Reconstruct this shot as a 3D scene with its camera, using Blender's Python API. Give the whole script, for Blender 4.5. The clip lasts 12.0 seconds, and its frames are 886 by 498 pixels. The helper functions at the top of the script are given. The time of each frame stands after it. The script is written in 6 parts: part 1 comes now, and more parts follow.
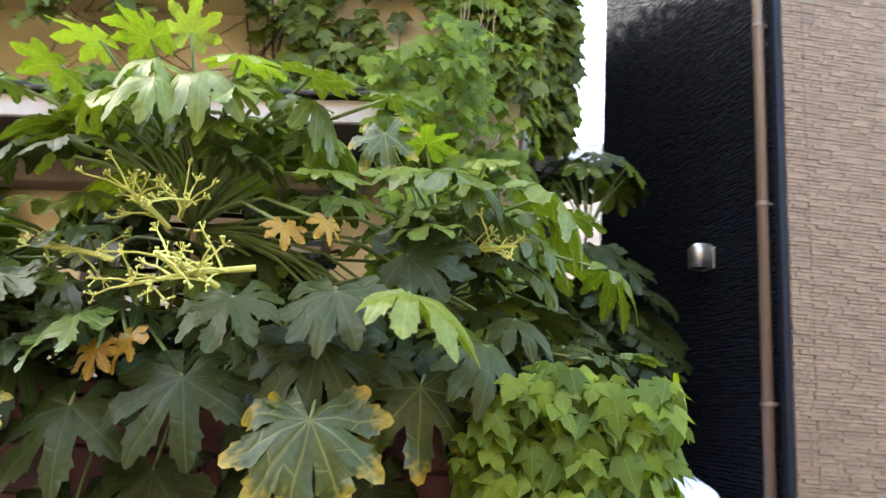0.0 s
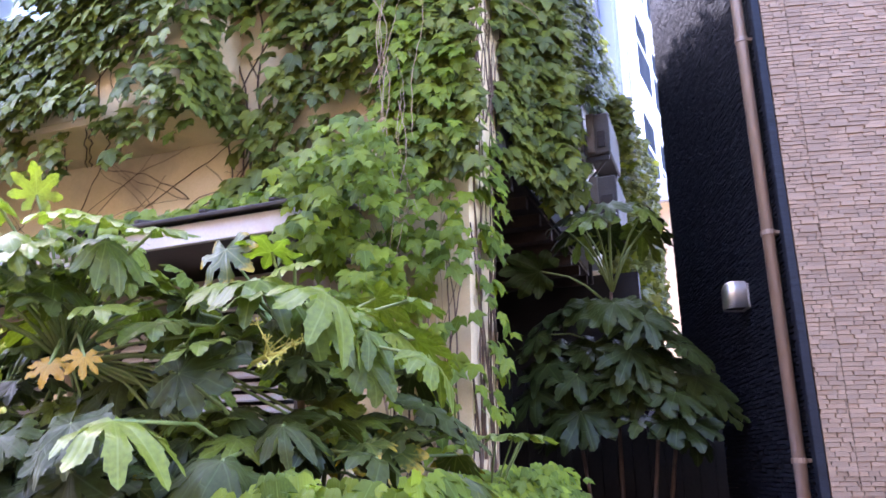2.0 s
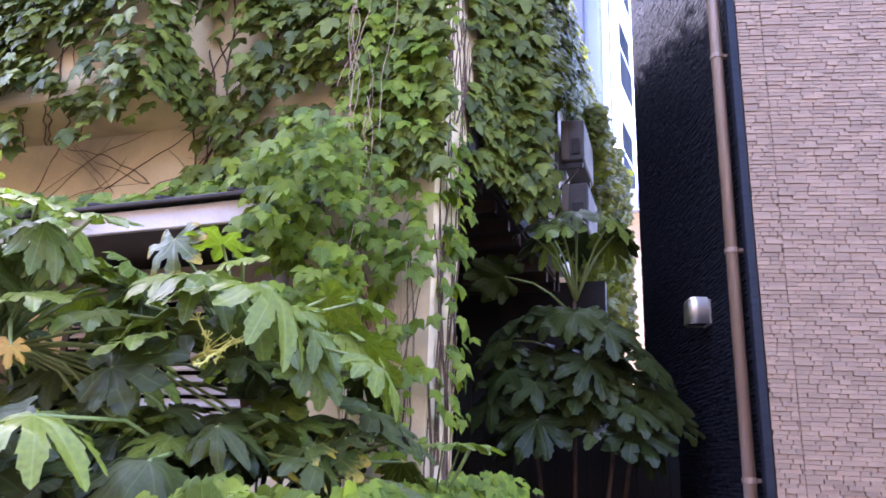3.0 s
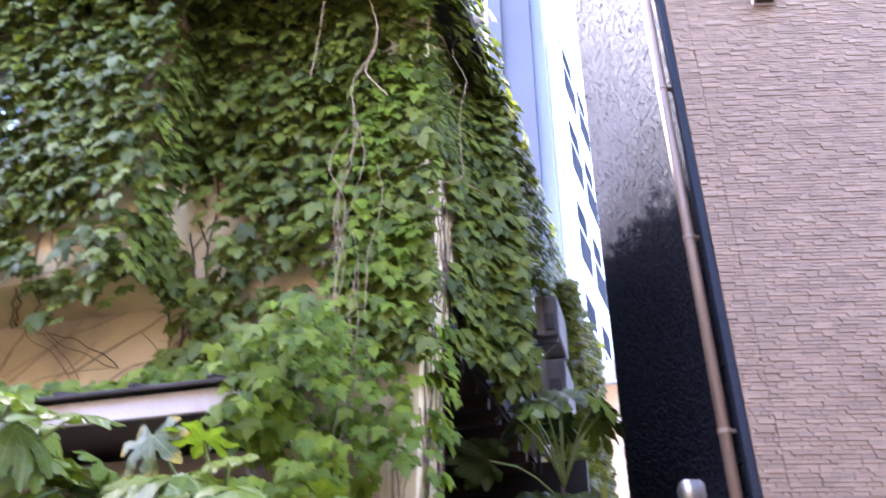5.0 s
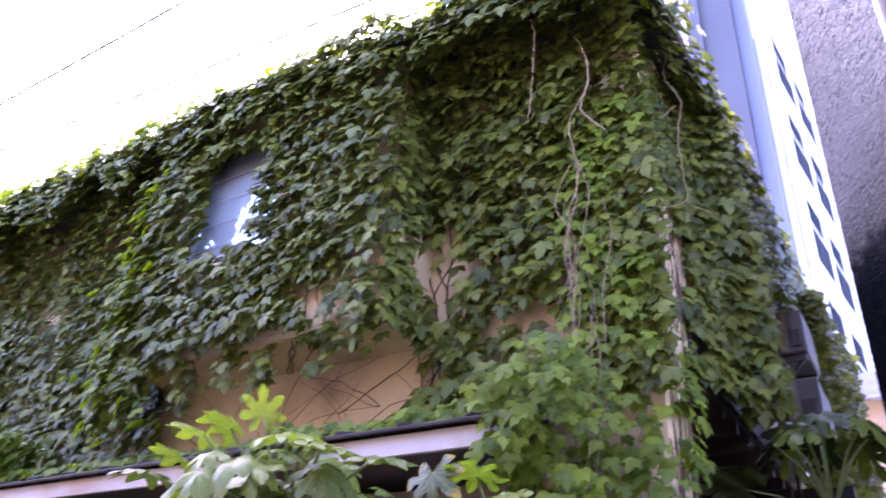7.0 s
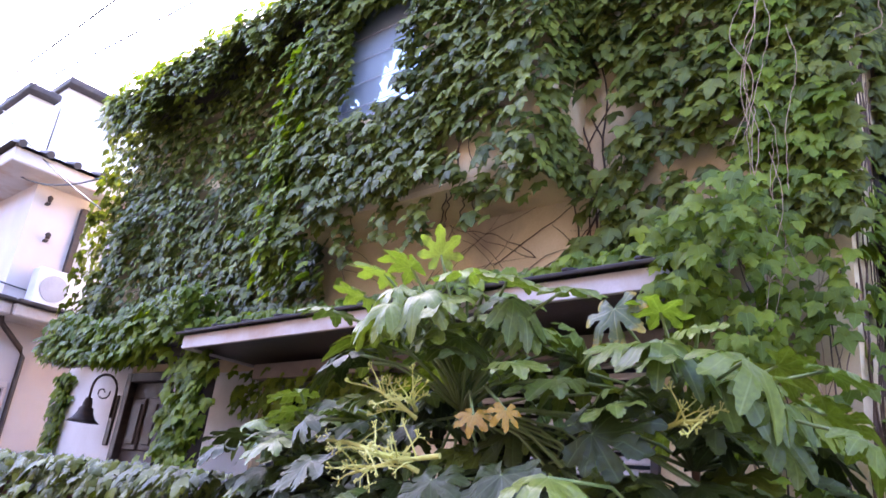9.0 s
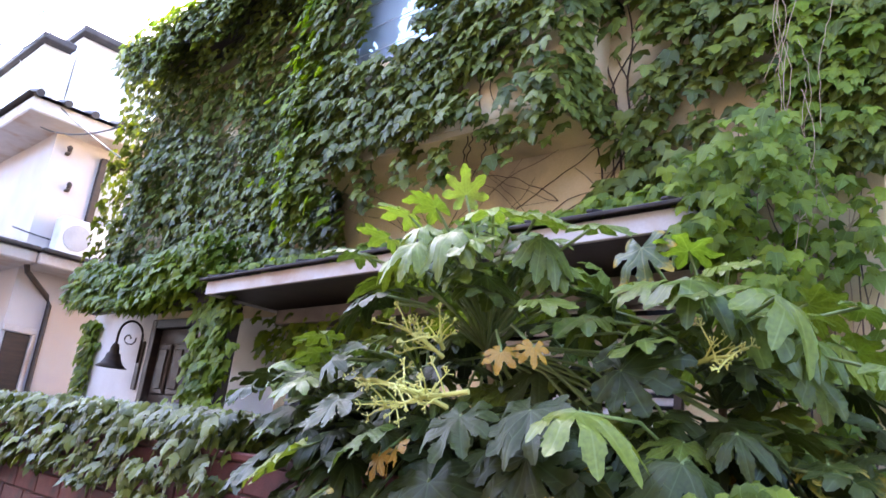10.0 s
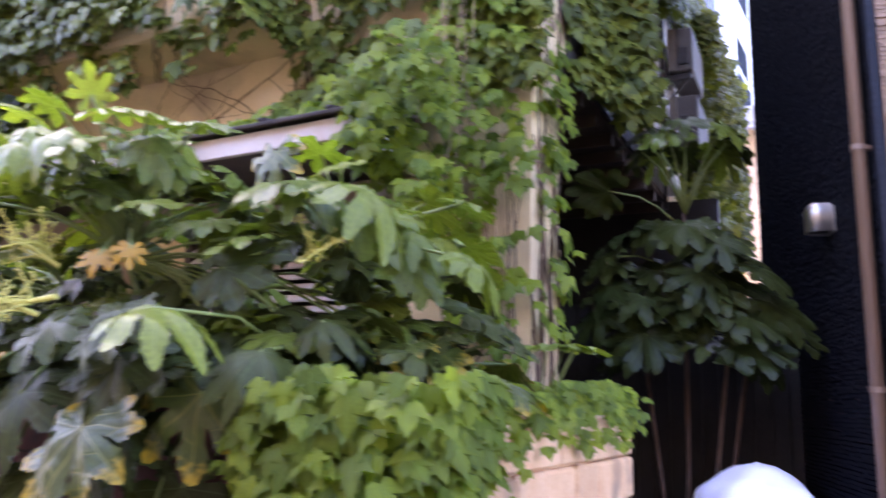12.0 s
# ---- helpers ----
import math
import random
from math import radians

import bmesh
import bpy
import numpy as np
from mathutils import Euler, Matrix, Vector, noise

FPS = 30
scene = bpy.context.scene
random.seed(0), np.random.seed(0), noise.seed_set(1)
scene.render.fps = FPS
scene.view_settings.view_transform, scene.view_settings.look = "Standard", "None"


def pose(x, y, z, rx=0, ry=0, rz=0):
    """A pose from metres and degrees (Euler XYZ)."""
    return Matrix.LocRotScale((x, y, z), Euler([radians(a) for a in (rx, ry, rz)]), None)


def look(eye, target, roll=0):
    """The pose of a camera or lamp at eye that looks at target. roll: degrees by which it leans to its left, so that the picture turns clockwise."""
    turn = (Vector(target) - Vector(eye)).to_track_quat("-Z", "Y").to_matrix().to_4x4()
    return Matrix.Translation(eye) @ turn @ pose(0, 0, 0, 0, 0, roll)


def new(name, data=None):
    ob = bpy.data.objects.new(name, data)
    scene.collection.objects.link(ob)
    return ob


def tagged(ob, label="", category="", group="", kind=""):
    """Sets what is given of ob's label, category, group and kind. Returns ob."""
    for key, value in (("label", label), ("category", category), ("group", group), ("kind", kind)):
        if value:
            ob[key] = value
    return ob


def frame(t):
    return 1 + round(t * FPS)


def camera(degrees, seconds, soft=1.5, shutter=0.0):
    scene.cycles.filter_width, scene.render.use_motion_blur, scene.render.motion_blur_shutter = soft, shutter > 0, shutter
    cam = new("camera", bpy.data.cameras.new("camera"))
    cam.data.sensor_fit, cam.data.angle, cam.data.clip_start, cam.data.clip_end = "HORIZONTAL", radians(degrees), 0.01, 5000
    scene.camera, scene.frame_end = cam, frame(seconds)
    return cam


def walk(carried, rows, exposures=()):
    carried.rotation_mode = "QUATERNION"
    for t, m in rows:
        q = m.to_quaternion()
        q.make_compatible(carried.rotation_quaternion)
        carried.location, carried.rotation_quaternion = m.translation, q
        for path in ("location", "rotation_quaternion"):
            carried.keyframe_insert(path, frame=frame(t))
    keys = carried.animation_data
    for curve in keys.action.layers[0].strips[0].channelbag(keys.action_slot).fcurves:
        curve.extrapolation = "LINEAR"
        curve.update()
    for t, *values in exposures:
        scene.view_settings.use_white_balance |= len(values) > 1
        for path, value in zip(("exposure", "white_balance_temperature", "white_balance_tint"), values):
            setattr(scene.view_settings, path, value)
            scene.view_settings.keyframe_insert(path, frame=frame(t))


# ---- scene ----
cam = camera(61.6, 12.0, 1.5, 0.5)
METRES, EYE, TILT, LEAN, TURN = 2.8, 1.5, 0.0, 0.0, 4.8
ROWS = [
    (0.0, 0.0, 0.0, 0.0, -0.88, 12.65, -3.93),
    (0.5, 0.1529, 0.0075, 0.0159, 7.9, 12.58, -2.32),
    (1.0, 0.3094, 0.0369, 0.04, 10.46, 17.48, 0.26),
    (1.5, 0.4213, 0.0329, 0.0562, 10.73, 18.28, 0.98),
    (2.0, 0.4678, 0.0457, 0.0558, 15.96, 16.68, 0.33),
    (2.5, 0.4888, 0.061, 0.0618, 15.35, 15.66, -1.51),
    (4.5, 0.4557, 0.0834, 0.091, 8.62, 26.06, -0.39),
    (5.0, 0.44, 0.0756, 0.0981, 10.84, 29.67, -0.41),
    (5.5, 0.4232, 0.0586, 0.1012, 16.93, 33.36, -1.21),
    (6.0, 0.4214, 0.0398, 0.1016, 21.89, 33.78, -2.12),
    (6.5, 0.4264, 0.0171, 0.0975, 24.26, 32.09, -3.36),
    (7.0, 0.4179, -0.0026, 0.0932, 27.27, 30.73, -4.05),
    (7.5, 0.3899, -0.01, 0.0842, 32.32, 27.85, -5.91),
    (9.5, 0.3273, -0.0045, 0.0499, 36.89, 17.8, -6.68),
    (10.0, 0.3207, -0.0028, 0.0441, 37.72, 15.81, -6.98),
    (10.5, 0.3179, -0.006, 0.0375, 37.96, 13.95, -7.15),
    (11.0, 0.3488, -0.0014, 0.0382, 37.8, 12.54, -7.24),
    (11.5, 0.4242, 0.0365, 0.0325, 28.98, 12.08, -5.92),
    (12.0, 0.4911, 0.0973, 0.0266, 21.63, 11.52, -2.05),
]
walk(cam, [(t, pose(0, 0, EYE, TILT, LEAN, TURN) @ pose(METRES * x, METRES * y, METRES * z, 90 + pitch, roll, yaw)) for t, x, y, z, yaw, pitch, roll in ROWS],
     [(0.0, 4.08, 7500, 7), (0.5, 4.32, 7000, 14), (1.0, 4.52, 6500, 27), (1.5, 4.42, 6400, 25), (2.5, 4.27, 6000, 38), (4.5, 4.32, 6200, 21), (5.5, 4.28, 6200, 42), (7.5, 3.76, 5900, 50), (9.5, 3.84, 5900, 30), (10.5, 3.95, 6200, 22), (11.3, 3.97, 6400, 25), (12.0, 3.98, 6400, 36)])
SKY_ROT, SUN_DIR = 0.0, Vector((-0.57, 0.40, 0.72)).normalized()
world = bpy.data.worlds.new("sky")
scene.world = world
world.use_nodes = True
wn = world.node_tree.nodes
sky = wn.new("ShaderNodeTexSky")
sky.sky_type, sky.sun_disc = "NISHITA", False
sky.sun_elevation = math.asin(SUN_DIR.z)
sky.sun_rotation = math.atan2(SUN_DIR.x, SUN_DIR.y)
sky.air_density, sky.dust_density = 1.0, 2.0
world.node_tree.links.new(sky.outputs[0], wn["Background"].inputs[0])
wn["Background"].inputs[1].default_value = 0.15
sun = new("sun", bpy.data.lights.new("sun", "SUN"))
sun.data.energy, sun.data.angle, sun.data.color = 3.0, radians(2.0), (1.0, 0.93, 0.82)
sun.matrix_world = look(SUN_DIR * 50, (0, 0, 0))

# ---- materials ----


def rgb(c):
    return (c[0], c[1], c[2], 1.0)


def material(name, base, second, rough=0.7, scale=6.0, grain=60.0, bump=0.2, stretch=(1, 1, 1), metal=0.0,
             per="", spread=0.0, spec=0.5, stain=None, stain_scale=1.2):
    """Two scales of noise between two colours, fine bump, optional stains and a per-piece shift of brightness."""
    m = bpy.data.materials.new(name)
    m.use_nodes = True
    t = m.node_tree
    n, link = t.nodes, t.links.new
    b = n["Principled BSDF"]
    co = n.new("ShaderNodeTexCoord")
    mp = n.new("ShaderNodeMapping")
    mp.inputs["Scale"].default_value = stretch
    link(co.outputs["Object"], mp.inputs["Vector"])
    big, fine = n.new("ShaderNodeTexNoise"), n.new("ShaderNodeTexNoise")
    big.inputs["Scale"].default_value, big.inputs["Detail"].default_value = scale, 6
    fine.inputs["Scale"].default_value, fine.inputs["Detail"].default_value = grain, 4
    for x in (big, fine):
        link(mp.outputs[0], x.inputs["Vector"])
    add = n.new("ShaderNodeMath")
    add.operation = "MULTIPLY_ADD"
    link(fine.outputs[0], add.inputs[0])
    add.inputs[1].default_value = 0.5
    link(big.outputs[0], add.inputs[2])
    ramp = n.new("ShaderNodeMapRange")
    ramp.inputs[1].default_value, ramp.inputs[2].default_value = 0.5, 1.0
    link(add.outputs[0], ramp.inputs[0])
    mix = n.new("ShaderNodeMix")
    mix.data_type = "RGBA"
    mix.inputs[6].default_value, mix.inputs[7].default_value = rgb(base), rgb(second)
    link(ramp.outputs[0], mix.inputs[0])
    out = mix.outputs[2]
    if stain:
        sn = n.new("ShaderNodeTexNoise")
        sn.inputs["Scale"].default_value, sn.inputs["Detail"].default_value = stain_scale, 8
        link(co.outputs["Object"], sn.inputs["Vector"])
        sr = n.new("ShaderNodeMapRange")
        sr.inputs[1].default_value, sr.inputs[2].default_value = 0.5, 0.72
        link(sn.outputs[0], sr.inputs[0])
        sm = n.new("ShaderNodeMix")
        sm.data_type = "RGBA"
        sm.inputs[7].default_value = rgb(stain)
        link(sr.outputs[0], sm.inputs[0])
        link(out, sm.inputs[6])
        out = sm.outputs[2]
    if per:
        if per == "island":
            rnd = n.new("ShaderNodeNewGeometry").outputs["Random Per Island"]
        else:
            rnd = n.new("ShaderNodeObjectInfo").outputs["Random"]
        hs = n.new("ShaderNodeHueSaturation")
        mr = n.new("ShaderNodeMapRange")
        mr.inputs[3].default_value, mr.inputs[4].default_value = 1 - spread, 1 + spread
        link(rnd, mr.inputs[0])
        link(mr.outputs[0], hs.inputs["Value"])
        link(out, hs.inputs["Color"])
        out = hs.outputs[0]
    link(out, b.inputs["Base Color"])
    b.inputs["Roughness"].default_value, b.inputs["Metallic"].default_value = rough, metal
    b.inputs["Specular IOR Level"].default_value = spec
    bp = n.new("ShaderNodeBump")
    bp.inputs["Strength"].default_value, bp.inputs["Distance"].default_value = bump, 0.01
    link(add.outputs[0], bp.inputs["Height"])
    link(bp.outputs[0], b.inputs["Normal"])
    return m


def leaf_material(name, dark, light, vein, per, rough=0.38, through_light=0.3, vein_width=0.1, edge=None, spec=0.35):
    """A leaf: colour by a random number for each leaf, pale veins along the blade's own map, some light let through."""
    m = bpy.data.materials.new(name)
    m.use_nodes = True
    t = m.node_tree
    n, link = t.nodes, t.links.new
    b = n["Principled BSDF"]
    if per == "island":
        rnd = n.new("ShaderNodeNewGeometry").outputs["Random Per Island"]
    else:
        rnd = n.new("ShaderNodeObjectInfo").outputs["Random"]
    mix = n.new("ShaderNodeMix")
    mix.data_type = "RGBA"
    mix.inputs[6].default_value, mix.inputs[7].default_value = rgb(dark), rgb(light)
    link(rnd, mix.inputs[0])
    uv = n.new("ShaderNodeUVMap")
    sep = n.new("ShaderNodeSeparateXYZ")
    link(uv.outputs[0], sep.inputs[0])
    co = n.new("ShaderNodeTexCoord")
    blotch = n.new("ShaderNodeTexNoise")
    blotch.inputs["Scale"].default_value, blotch.inputs["Detail"].default_value = 14, 5
    link(co.outputs["Object"], blotch.inputs["Vector"])
    hs = n.new("ShaderNodeHueSaturation")
    mr = n.new("ShaderNodeMapRange")
    mr.inputs[1].default_value, mr.inputs[2].default_value = 0.3, 0.7
    mr.inputs[3].default_value, mr.inputs[4].default_value = 0.78, 1.2
    link(blotch.outputs[0], mr.inputs[0])
    link(mr.outputs[0], hs.inputs["Value"])
    link(mix.outputs[2], hs.inputs["Color"])
    out = hs.outputs[0]
    if edge:
        er = n.new("ShaderNodeMapRange")
        er.inputs[1].default_value, er.inputs[2].default_value = 0.72, 1.0
        ad = n.new("ShaderNodeMath")
        ad.operation = "MULTIPLY_ADD"
        link(blotch.outputs[0], ad.inputs[0])
        ad.inputs[1].default_value = 0.6
        sb = n.new("ShaderNodeMath")
        sb.operation = "SUBTRACT"
        link(sep.outputs[1], sb.inputs[0])
        sb.inputs[1].default_value = 0.3
        link(sb.outputs[0], ad.inputs[2])
        link(ad.outputs[0], er.inputs[0])
        em = n.new("ShaderNodeMix")
        em.data_type = "RGBA"
        em.inputs[7].default_value = rgb(edge)
        link(er.outputs[0], em.inputs[0])
        link(out, em.inputs[6])
        out = em.outputs[2]
    ab = n.new("ShaderNodeMath")
    ab.operation = "ABSOLUTE"
    link(sep.outputs[0], ab.inputs[0])
    vr = n.new("ShaderNodeMapRange")
    vr.inputs[1].default_value, vr.inputs[2].default_value = vein_width * 0.35, vein_width
    vr.inputs[3].default_value, vr.inputs[4].default_value = 0.4, 0.0
    link(ab.outputs[0], vr.inputs[0])
    vm = n.new("ShaderNodeMix")
    vm.data_type = "RGBA"
    vm.inputs[7].default_value = rgb(vein)
    link(vr.outputs[0], vm.inputs[0])
    link(out, vm.inputs[6])
    out = vm.outputs[2]
    link(out, b.inputs["Base Color"])
    b.inputs["Roughness"].default_value = rough
    b.inputs["Specular IOR Level"].default_value = spec
    wave = n.new("ShaderNodeTexWave")
    wave.inputs["Scale"].default_value, wave.inputs["Distortion"].default_value = 3.0, 2.0
    link(uv.outputs[0], wave.inputs["Vector"])
    bp = n.new("ShaderNodeBump")
    bp.inputs["Strength"].default_value, bp.inputs["Distance"].default_value = 0.16, 0.006
    link(wave.outputs["Fac"], bp.inputs["Height"])
    link(bp.outputs[0], b.inputs["Normal"])
    tr = n.new("ShaderNodeBsdfTranslucent")
    th = n.new("ShaderNodeHueSaturation")
    th.inputs["Saturation"].default_value, th.inputs["Value"].default_value = 1.15, 1.7
    link(out, th.inputs["Color"])
    link(th.outputs[0], tr.inputs["Color"])
    ms = n.new("ShaderNodeMixShader")
    ms.inputs[0].default_value = through_light
    link(b.outputs[0], ms.inputs[1])
    link(tr.outputs[0], ms.inputs[2])
    link(ms.outputs[0], n["Material Output"].inputs["Surface"])
    return m


PLASTER = material("cream_plaster", (0.62, 0.46, 0.24), (0.76, 0.60, 0.36), 0.9, 2.5, 90, 0.25, stain=(0.36, 0.27, 0.18), stain_scale=1.6)
WHITE_PLASTER = material("white_plaster", (0.62, 0.58, 0.54), (0.74, 0.71, 0.68), 0.9, 2.0, 90, 0.2, stain=(0.5, 0.46, 0.42))
NEIGHBOUR_PLASTER = material("pale_pink_plaster", (0.47, 0.425, 0.41), (0.55, 0.51, 0.495), 0.9, 1.5, 80, 0.2, stain=(0.55, 0.45, 0.38))
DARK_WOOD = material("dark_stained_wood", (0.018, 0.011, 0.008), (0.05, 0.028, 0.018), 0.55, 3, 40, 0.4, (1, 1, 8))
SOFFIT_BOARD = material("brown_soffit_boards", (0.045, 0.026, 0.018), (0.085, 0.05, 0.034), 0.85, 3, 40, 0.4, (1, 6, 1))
# near-black boards: the shade of recess and alley is put into this colour
SHADE_BOARD = material("shade_dark_board", (0.012, 0.010, 0.009), (0.028, 0.022, 0.019), 0.8, 3, 40, 0.4, (1, 6, 1))
CASING = material("weathered_casing", (0.085, 0.07, 0.06), (0.15, 0.125, 0.105), 0.8, 2.5, 60, 0.3, stain=(0.05, 0.04, 0.035))
STAINED = material("stained_grey_plaster", (0.16, 0.125, 0.095), (0.26, 0.20, 0.15), 0.9, 2.5, 60, 0.3, stain=(0.09, 0.07, 0.055))
RAIL_DARK = material("dark_balcony_glass", (0.035, 0.04, 0.055), (0.06, 0.065, 0.08), 0.8, 0.5, 6, 0.02, spec=0.0)
# for the unseen wall that bounces light onto the house
BOUNCE_WALL = material("plain_brown_render", (0.15, 0.12, 0.09), (0.20, 0.165, 0.125), 0.9, 1.2, 60, 0.2)
FASCIA = material("weathered_white_paint", (0.46, 0.41, 0.38), (0.57, 0.52, 0.49), 0.7, 4, 60, 0.25, stain=(0.42, 0.3, 0.22), stain_scale=3)
ROOF_DARK = material("dark_roofing", (0.022, 0.017, 0.015), (0.06, 0.045, 0.04), 0.75, 5, 50, 0.5, stain=(0.09, 0.07, 0.05))
RED_BRICK = material("red_brown_brick", (0.085, 0.020, 0.018), (0.15, 0.043, 0.034), 0.72, 7, 80, 0.5, per="object", spread=0.25, stain=(0.05, 0.02, 0.018), stain_scale=5)
MORTAR = material("dark_mortar", (0.06, 0.04, 0.035), (0.12, 0.085, 0.075), 0.95, 9, 90, 0.4)
BEIGE_STONE = material("beige_stone", (0.58, 0.33, 0.175), (0.70, 0.46, 0.275), 0.85, 6, 70, 0.5, per="object", spread=0.1, stain=(0.27, 0.18, 0.12), stain_scale=5)
SIDING = material("brown_stacked_siding", (0.178, 0.106, 0.063), (0.240, 0.149, 0.092), 0.7, 5, 80, 0.4, (1, 1, 2.5), per="island", spread=0.16)
SIDING_PIECE = material("brown_siding_strip", (0.178, 0.106, 0.063), (0.240, 0.149, 0.092), 0.7, 5, 80, 0.4, (1, 1, 2.5), per="object", spread=0.16)
DARK_SIDING = material("black_siding", (0.011, 0.0115, 0.015), (0.018, 0.0188, 0.025), 0.7, 14, 60, 0.5, (1, 0.25, 2.5), spec=0.04)


def matte(m, sheen, tint, rough):
    """Turns a material into a matte one: its colour spread diffusely, with a thin blurred sheen over it."""
    t = m.node_tree
    n, link = t.nodes, t.links.new
    b = n["Principled BSDF"]
    d, g, x = n.new("ShaderNodeBsdfDiffuse"), n.new("ShaderNodeBsdfGlossy"), n.new("ShaderNodeMixShader")
    link(b.inputs["Base Color"].links[0].from_socket, d.inputs["Color"])
    normal = b.inputs["Normal"].links[0].from_socket
    link(normal, d.inputs["Normal"])
    link(normal, g.inputs["Normal"])
    g.inputs["Color"].default_value, g.inputs["Roughness"].default_value = rgb(tint), rough
    x.inputs[0].default_value = sheen
    link(d.outputs[0], x.inputs[1])
    link(g.outputs[0], x.inputs[2])
    link(x.outputs[0], n["Material Output"].inputs["Surface"])


matte(DARK_SIDING, 0.012, (0.75, 0.85, 1.0), 0.42)
PIPE_METAL = material("bronze_pipe", (0.17, 0.11, 0.075), (0.26, 0.17, 0.12), 0.42, 3, 40, 0.1, (1, 1, 0.2), spec=0.6)
STEEL = material("brushed_steel", (0.60, 0.54, 0.48), (0.72, 0.66, 0.60), 0.42, 4, 60, 0.05, metal=1.0)
WHITE_METAL = material("white_enamel", (0.62, 0.62, 0.62), (0.72, 0.72, 0.72), 0.4, 4, 60, 0.05, stain=(0.45, 0.42, 0.38))
GREY_METAL = material("grey_painted_metal", (0.30, 0.31, 0.34), (0.40, 0.41, 0.44), 0.5, 4, 60, 0.1)
SHEET = material("pale_lavender_sheet", (0.72, 0.68, 0.78), (0.80, 0.77, 0.84), 0.45, 6, 50, 0.25)
ASPHALT = material("asphalt", (0.035, 0.035, 0.036), (0.07, 0.068, 0.066), 0.9, 3, 140, 0.6)
SOIL = material("dark_soil", (0.03, 0.02, 0.014), (0.06, 0.042, 0.03), 0.95, 6, 60, 0.8)
CONCRETE = material("grey_concrete", (0.26, 0.26, 0.27), (0.36, 0.36, 0.37), 0.85, 1.2, 30, 0.2, stain=(0.2, 0.2, 0.21))
# two tones for one shaft: each face's light is put into its colour
TOWER_FRONT_SHADE = material("tower_front_shade_grey", (0.065, 0.066, 0.088), (0.082, 0.084, 0.106), 0.6, 0.2, 8, 0.05)
TOWER_SIDE_SHADE = material("tower_side_shade_blue", (0.125, 0.14, 0.20), (0.15, 0.168, 0.23), 0.6, 0.2, 8, 0.05)
TOWER_WHITE = material("tower_white_paint", (0.74, 0.74, 0.74), (0.82, 0.82, 0.82), 0.7, 0.3, 8, 0.05)
TOWER_PANE = material("tower_window_pane", (0.02, 0.025, 0.035), (0.05, 0.055, 0.07), 0.8, 0.5, 6, 0.02, spec=0.0)
STEM = material("vine_bark", (0.055, 0.03, 0.02), (0.12, 0.07, 0.045), 0.85, 12, 90, 0.5)
DRY_STEM = material("dry_vine", (0.30, 0.19, 0.11), (0.42, 0.29, 0.18), 0.8, 12, 90, 0.4)
STALK = material("green_stalk", (0.11, 0.16, 0.04), (0.20, 0.24, 0.07), 0.5, 9, 60, 0.15)
FLOWER_STALK = material("yellow_flower_stalk", (0.42, 0.40, 0.07), (0.55, 0.52, 0.14), 0.55, 9, 60, 0.15)
BLACK_CABLE = material("black_cable", (0.012, 0.012, 0.012), (0.03, 0.03, 0.03), 0.6, 9, 60, 0.05)

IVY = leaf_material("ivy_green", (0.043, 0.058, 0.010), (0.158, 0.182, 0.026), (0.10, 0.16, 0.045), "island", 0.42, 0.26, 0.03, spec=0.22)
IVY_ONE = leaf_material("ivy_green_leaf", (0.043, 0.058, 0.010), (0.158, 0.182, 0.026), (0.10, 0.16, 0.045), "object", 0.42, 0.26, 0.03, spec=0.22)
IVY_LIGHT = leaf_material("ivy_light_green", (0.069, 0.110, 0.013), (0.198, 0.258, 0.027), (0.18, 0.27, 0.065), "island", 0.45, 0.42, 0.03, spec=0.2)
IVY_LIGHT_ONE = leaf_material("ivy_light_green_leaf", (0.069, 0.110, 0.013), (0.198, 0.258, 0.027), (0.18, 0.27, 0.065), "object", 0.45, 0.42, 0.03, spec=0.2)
# dark older leaves, with low and alley shade put into the colour
FATSIA_SHADE_DARK = leaf_material("fatsia_dark_shade_green", (0.018, 0.027, 0.005), (0.042, 0.054, 0.010), (0.08, 0.11, 0.04), "object", 0.46, 0.1, 0.014, spec=0.22)
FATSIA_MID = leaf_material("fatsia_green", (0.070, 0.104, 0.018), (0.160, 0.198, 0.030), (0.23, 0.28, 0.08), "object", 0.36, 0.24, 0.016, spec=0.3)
FATSIA_LIGHT = leaf_material("fatsia_young_green", (0.15, 0.21, 0.032), (0.24, 0.30, 0.052), (0.32, 0.40, 0.10), "object", 0.38, 0.38, 0.014)
FATSIA_OLD = leaf_material("fatsia_yellowing", (0.038, 0.056, 0.012), (0.066, 0.086, 0.016), (0.24, 0.24, 0.07), "object", 0.36, 0.2, 0.016, edge=(0.38, 0.25, 0.02))
FATSIA_DRY = leaf_material("fatsia_ochre", (0.26, 0.13, 0.012), (0.34, 0.19, 0.02), (0.4, 0.28, 0.08), "object", 0.45, 0.25, 0.016)


def glass_material():
    m = bpy.data.materials.new("window_glass")
    m.use_nodes = True
    b = m.node_tree.nodes["Principled BSDF"]
    b.inputs["Base Color"].default_value = (0.02, 0.03, 0.035, 1)
    b.inputs["Roughness"].default_value = 0.03
    b.inputs["Specular IOR Level"].default_value = 0.5
    b.inputs["IOR"].default_value = 1.5
    return m


GLASS = glass_material()


def mirror_glass():
    m = bpy.data.materials.new("reflective_window_glass")
    m.use_nodes = True
    b = m.node_tree.nodes["Principled BSDF"]
    b.inputs["Base Color"].default_value = (0.50, 0.59, 0.68, 1)
    b.inputs["Metallic"].default_value, b.inputs["Roughness"].default_value = 0.55, 0.06
    return m


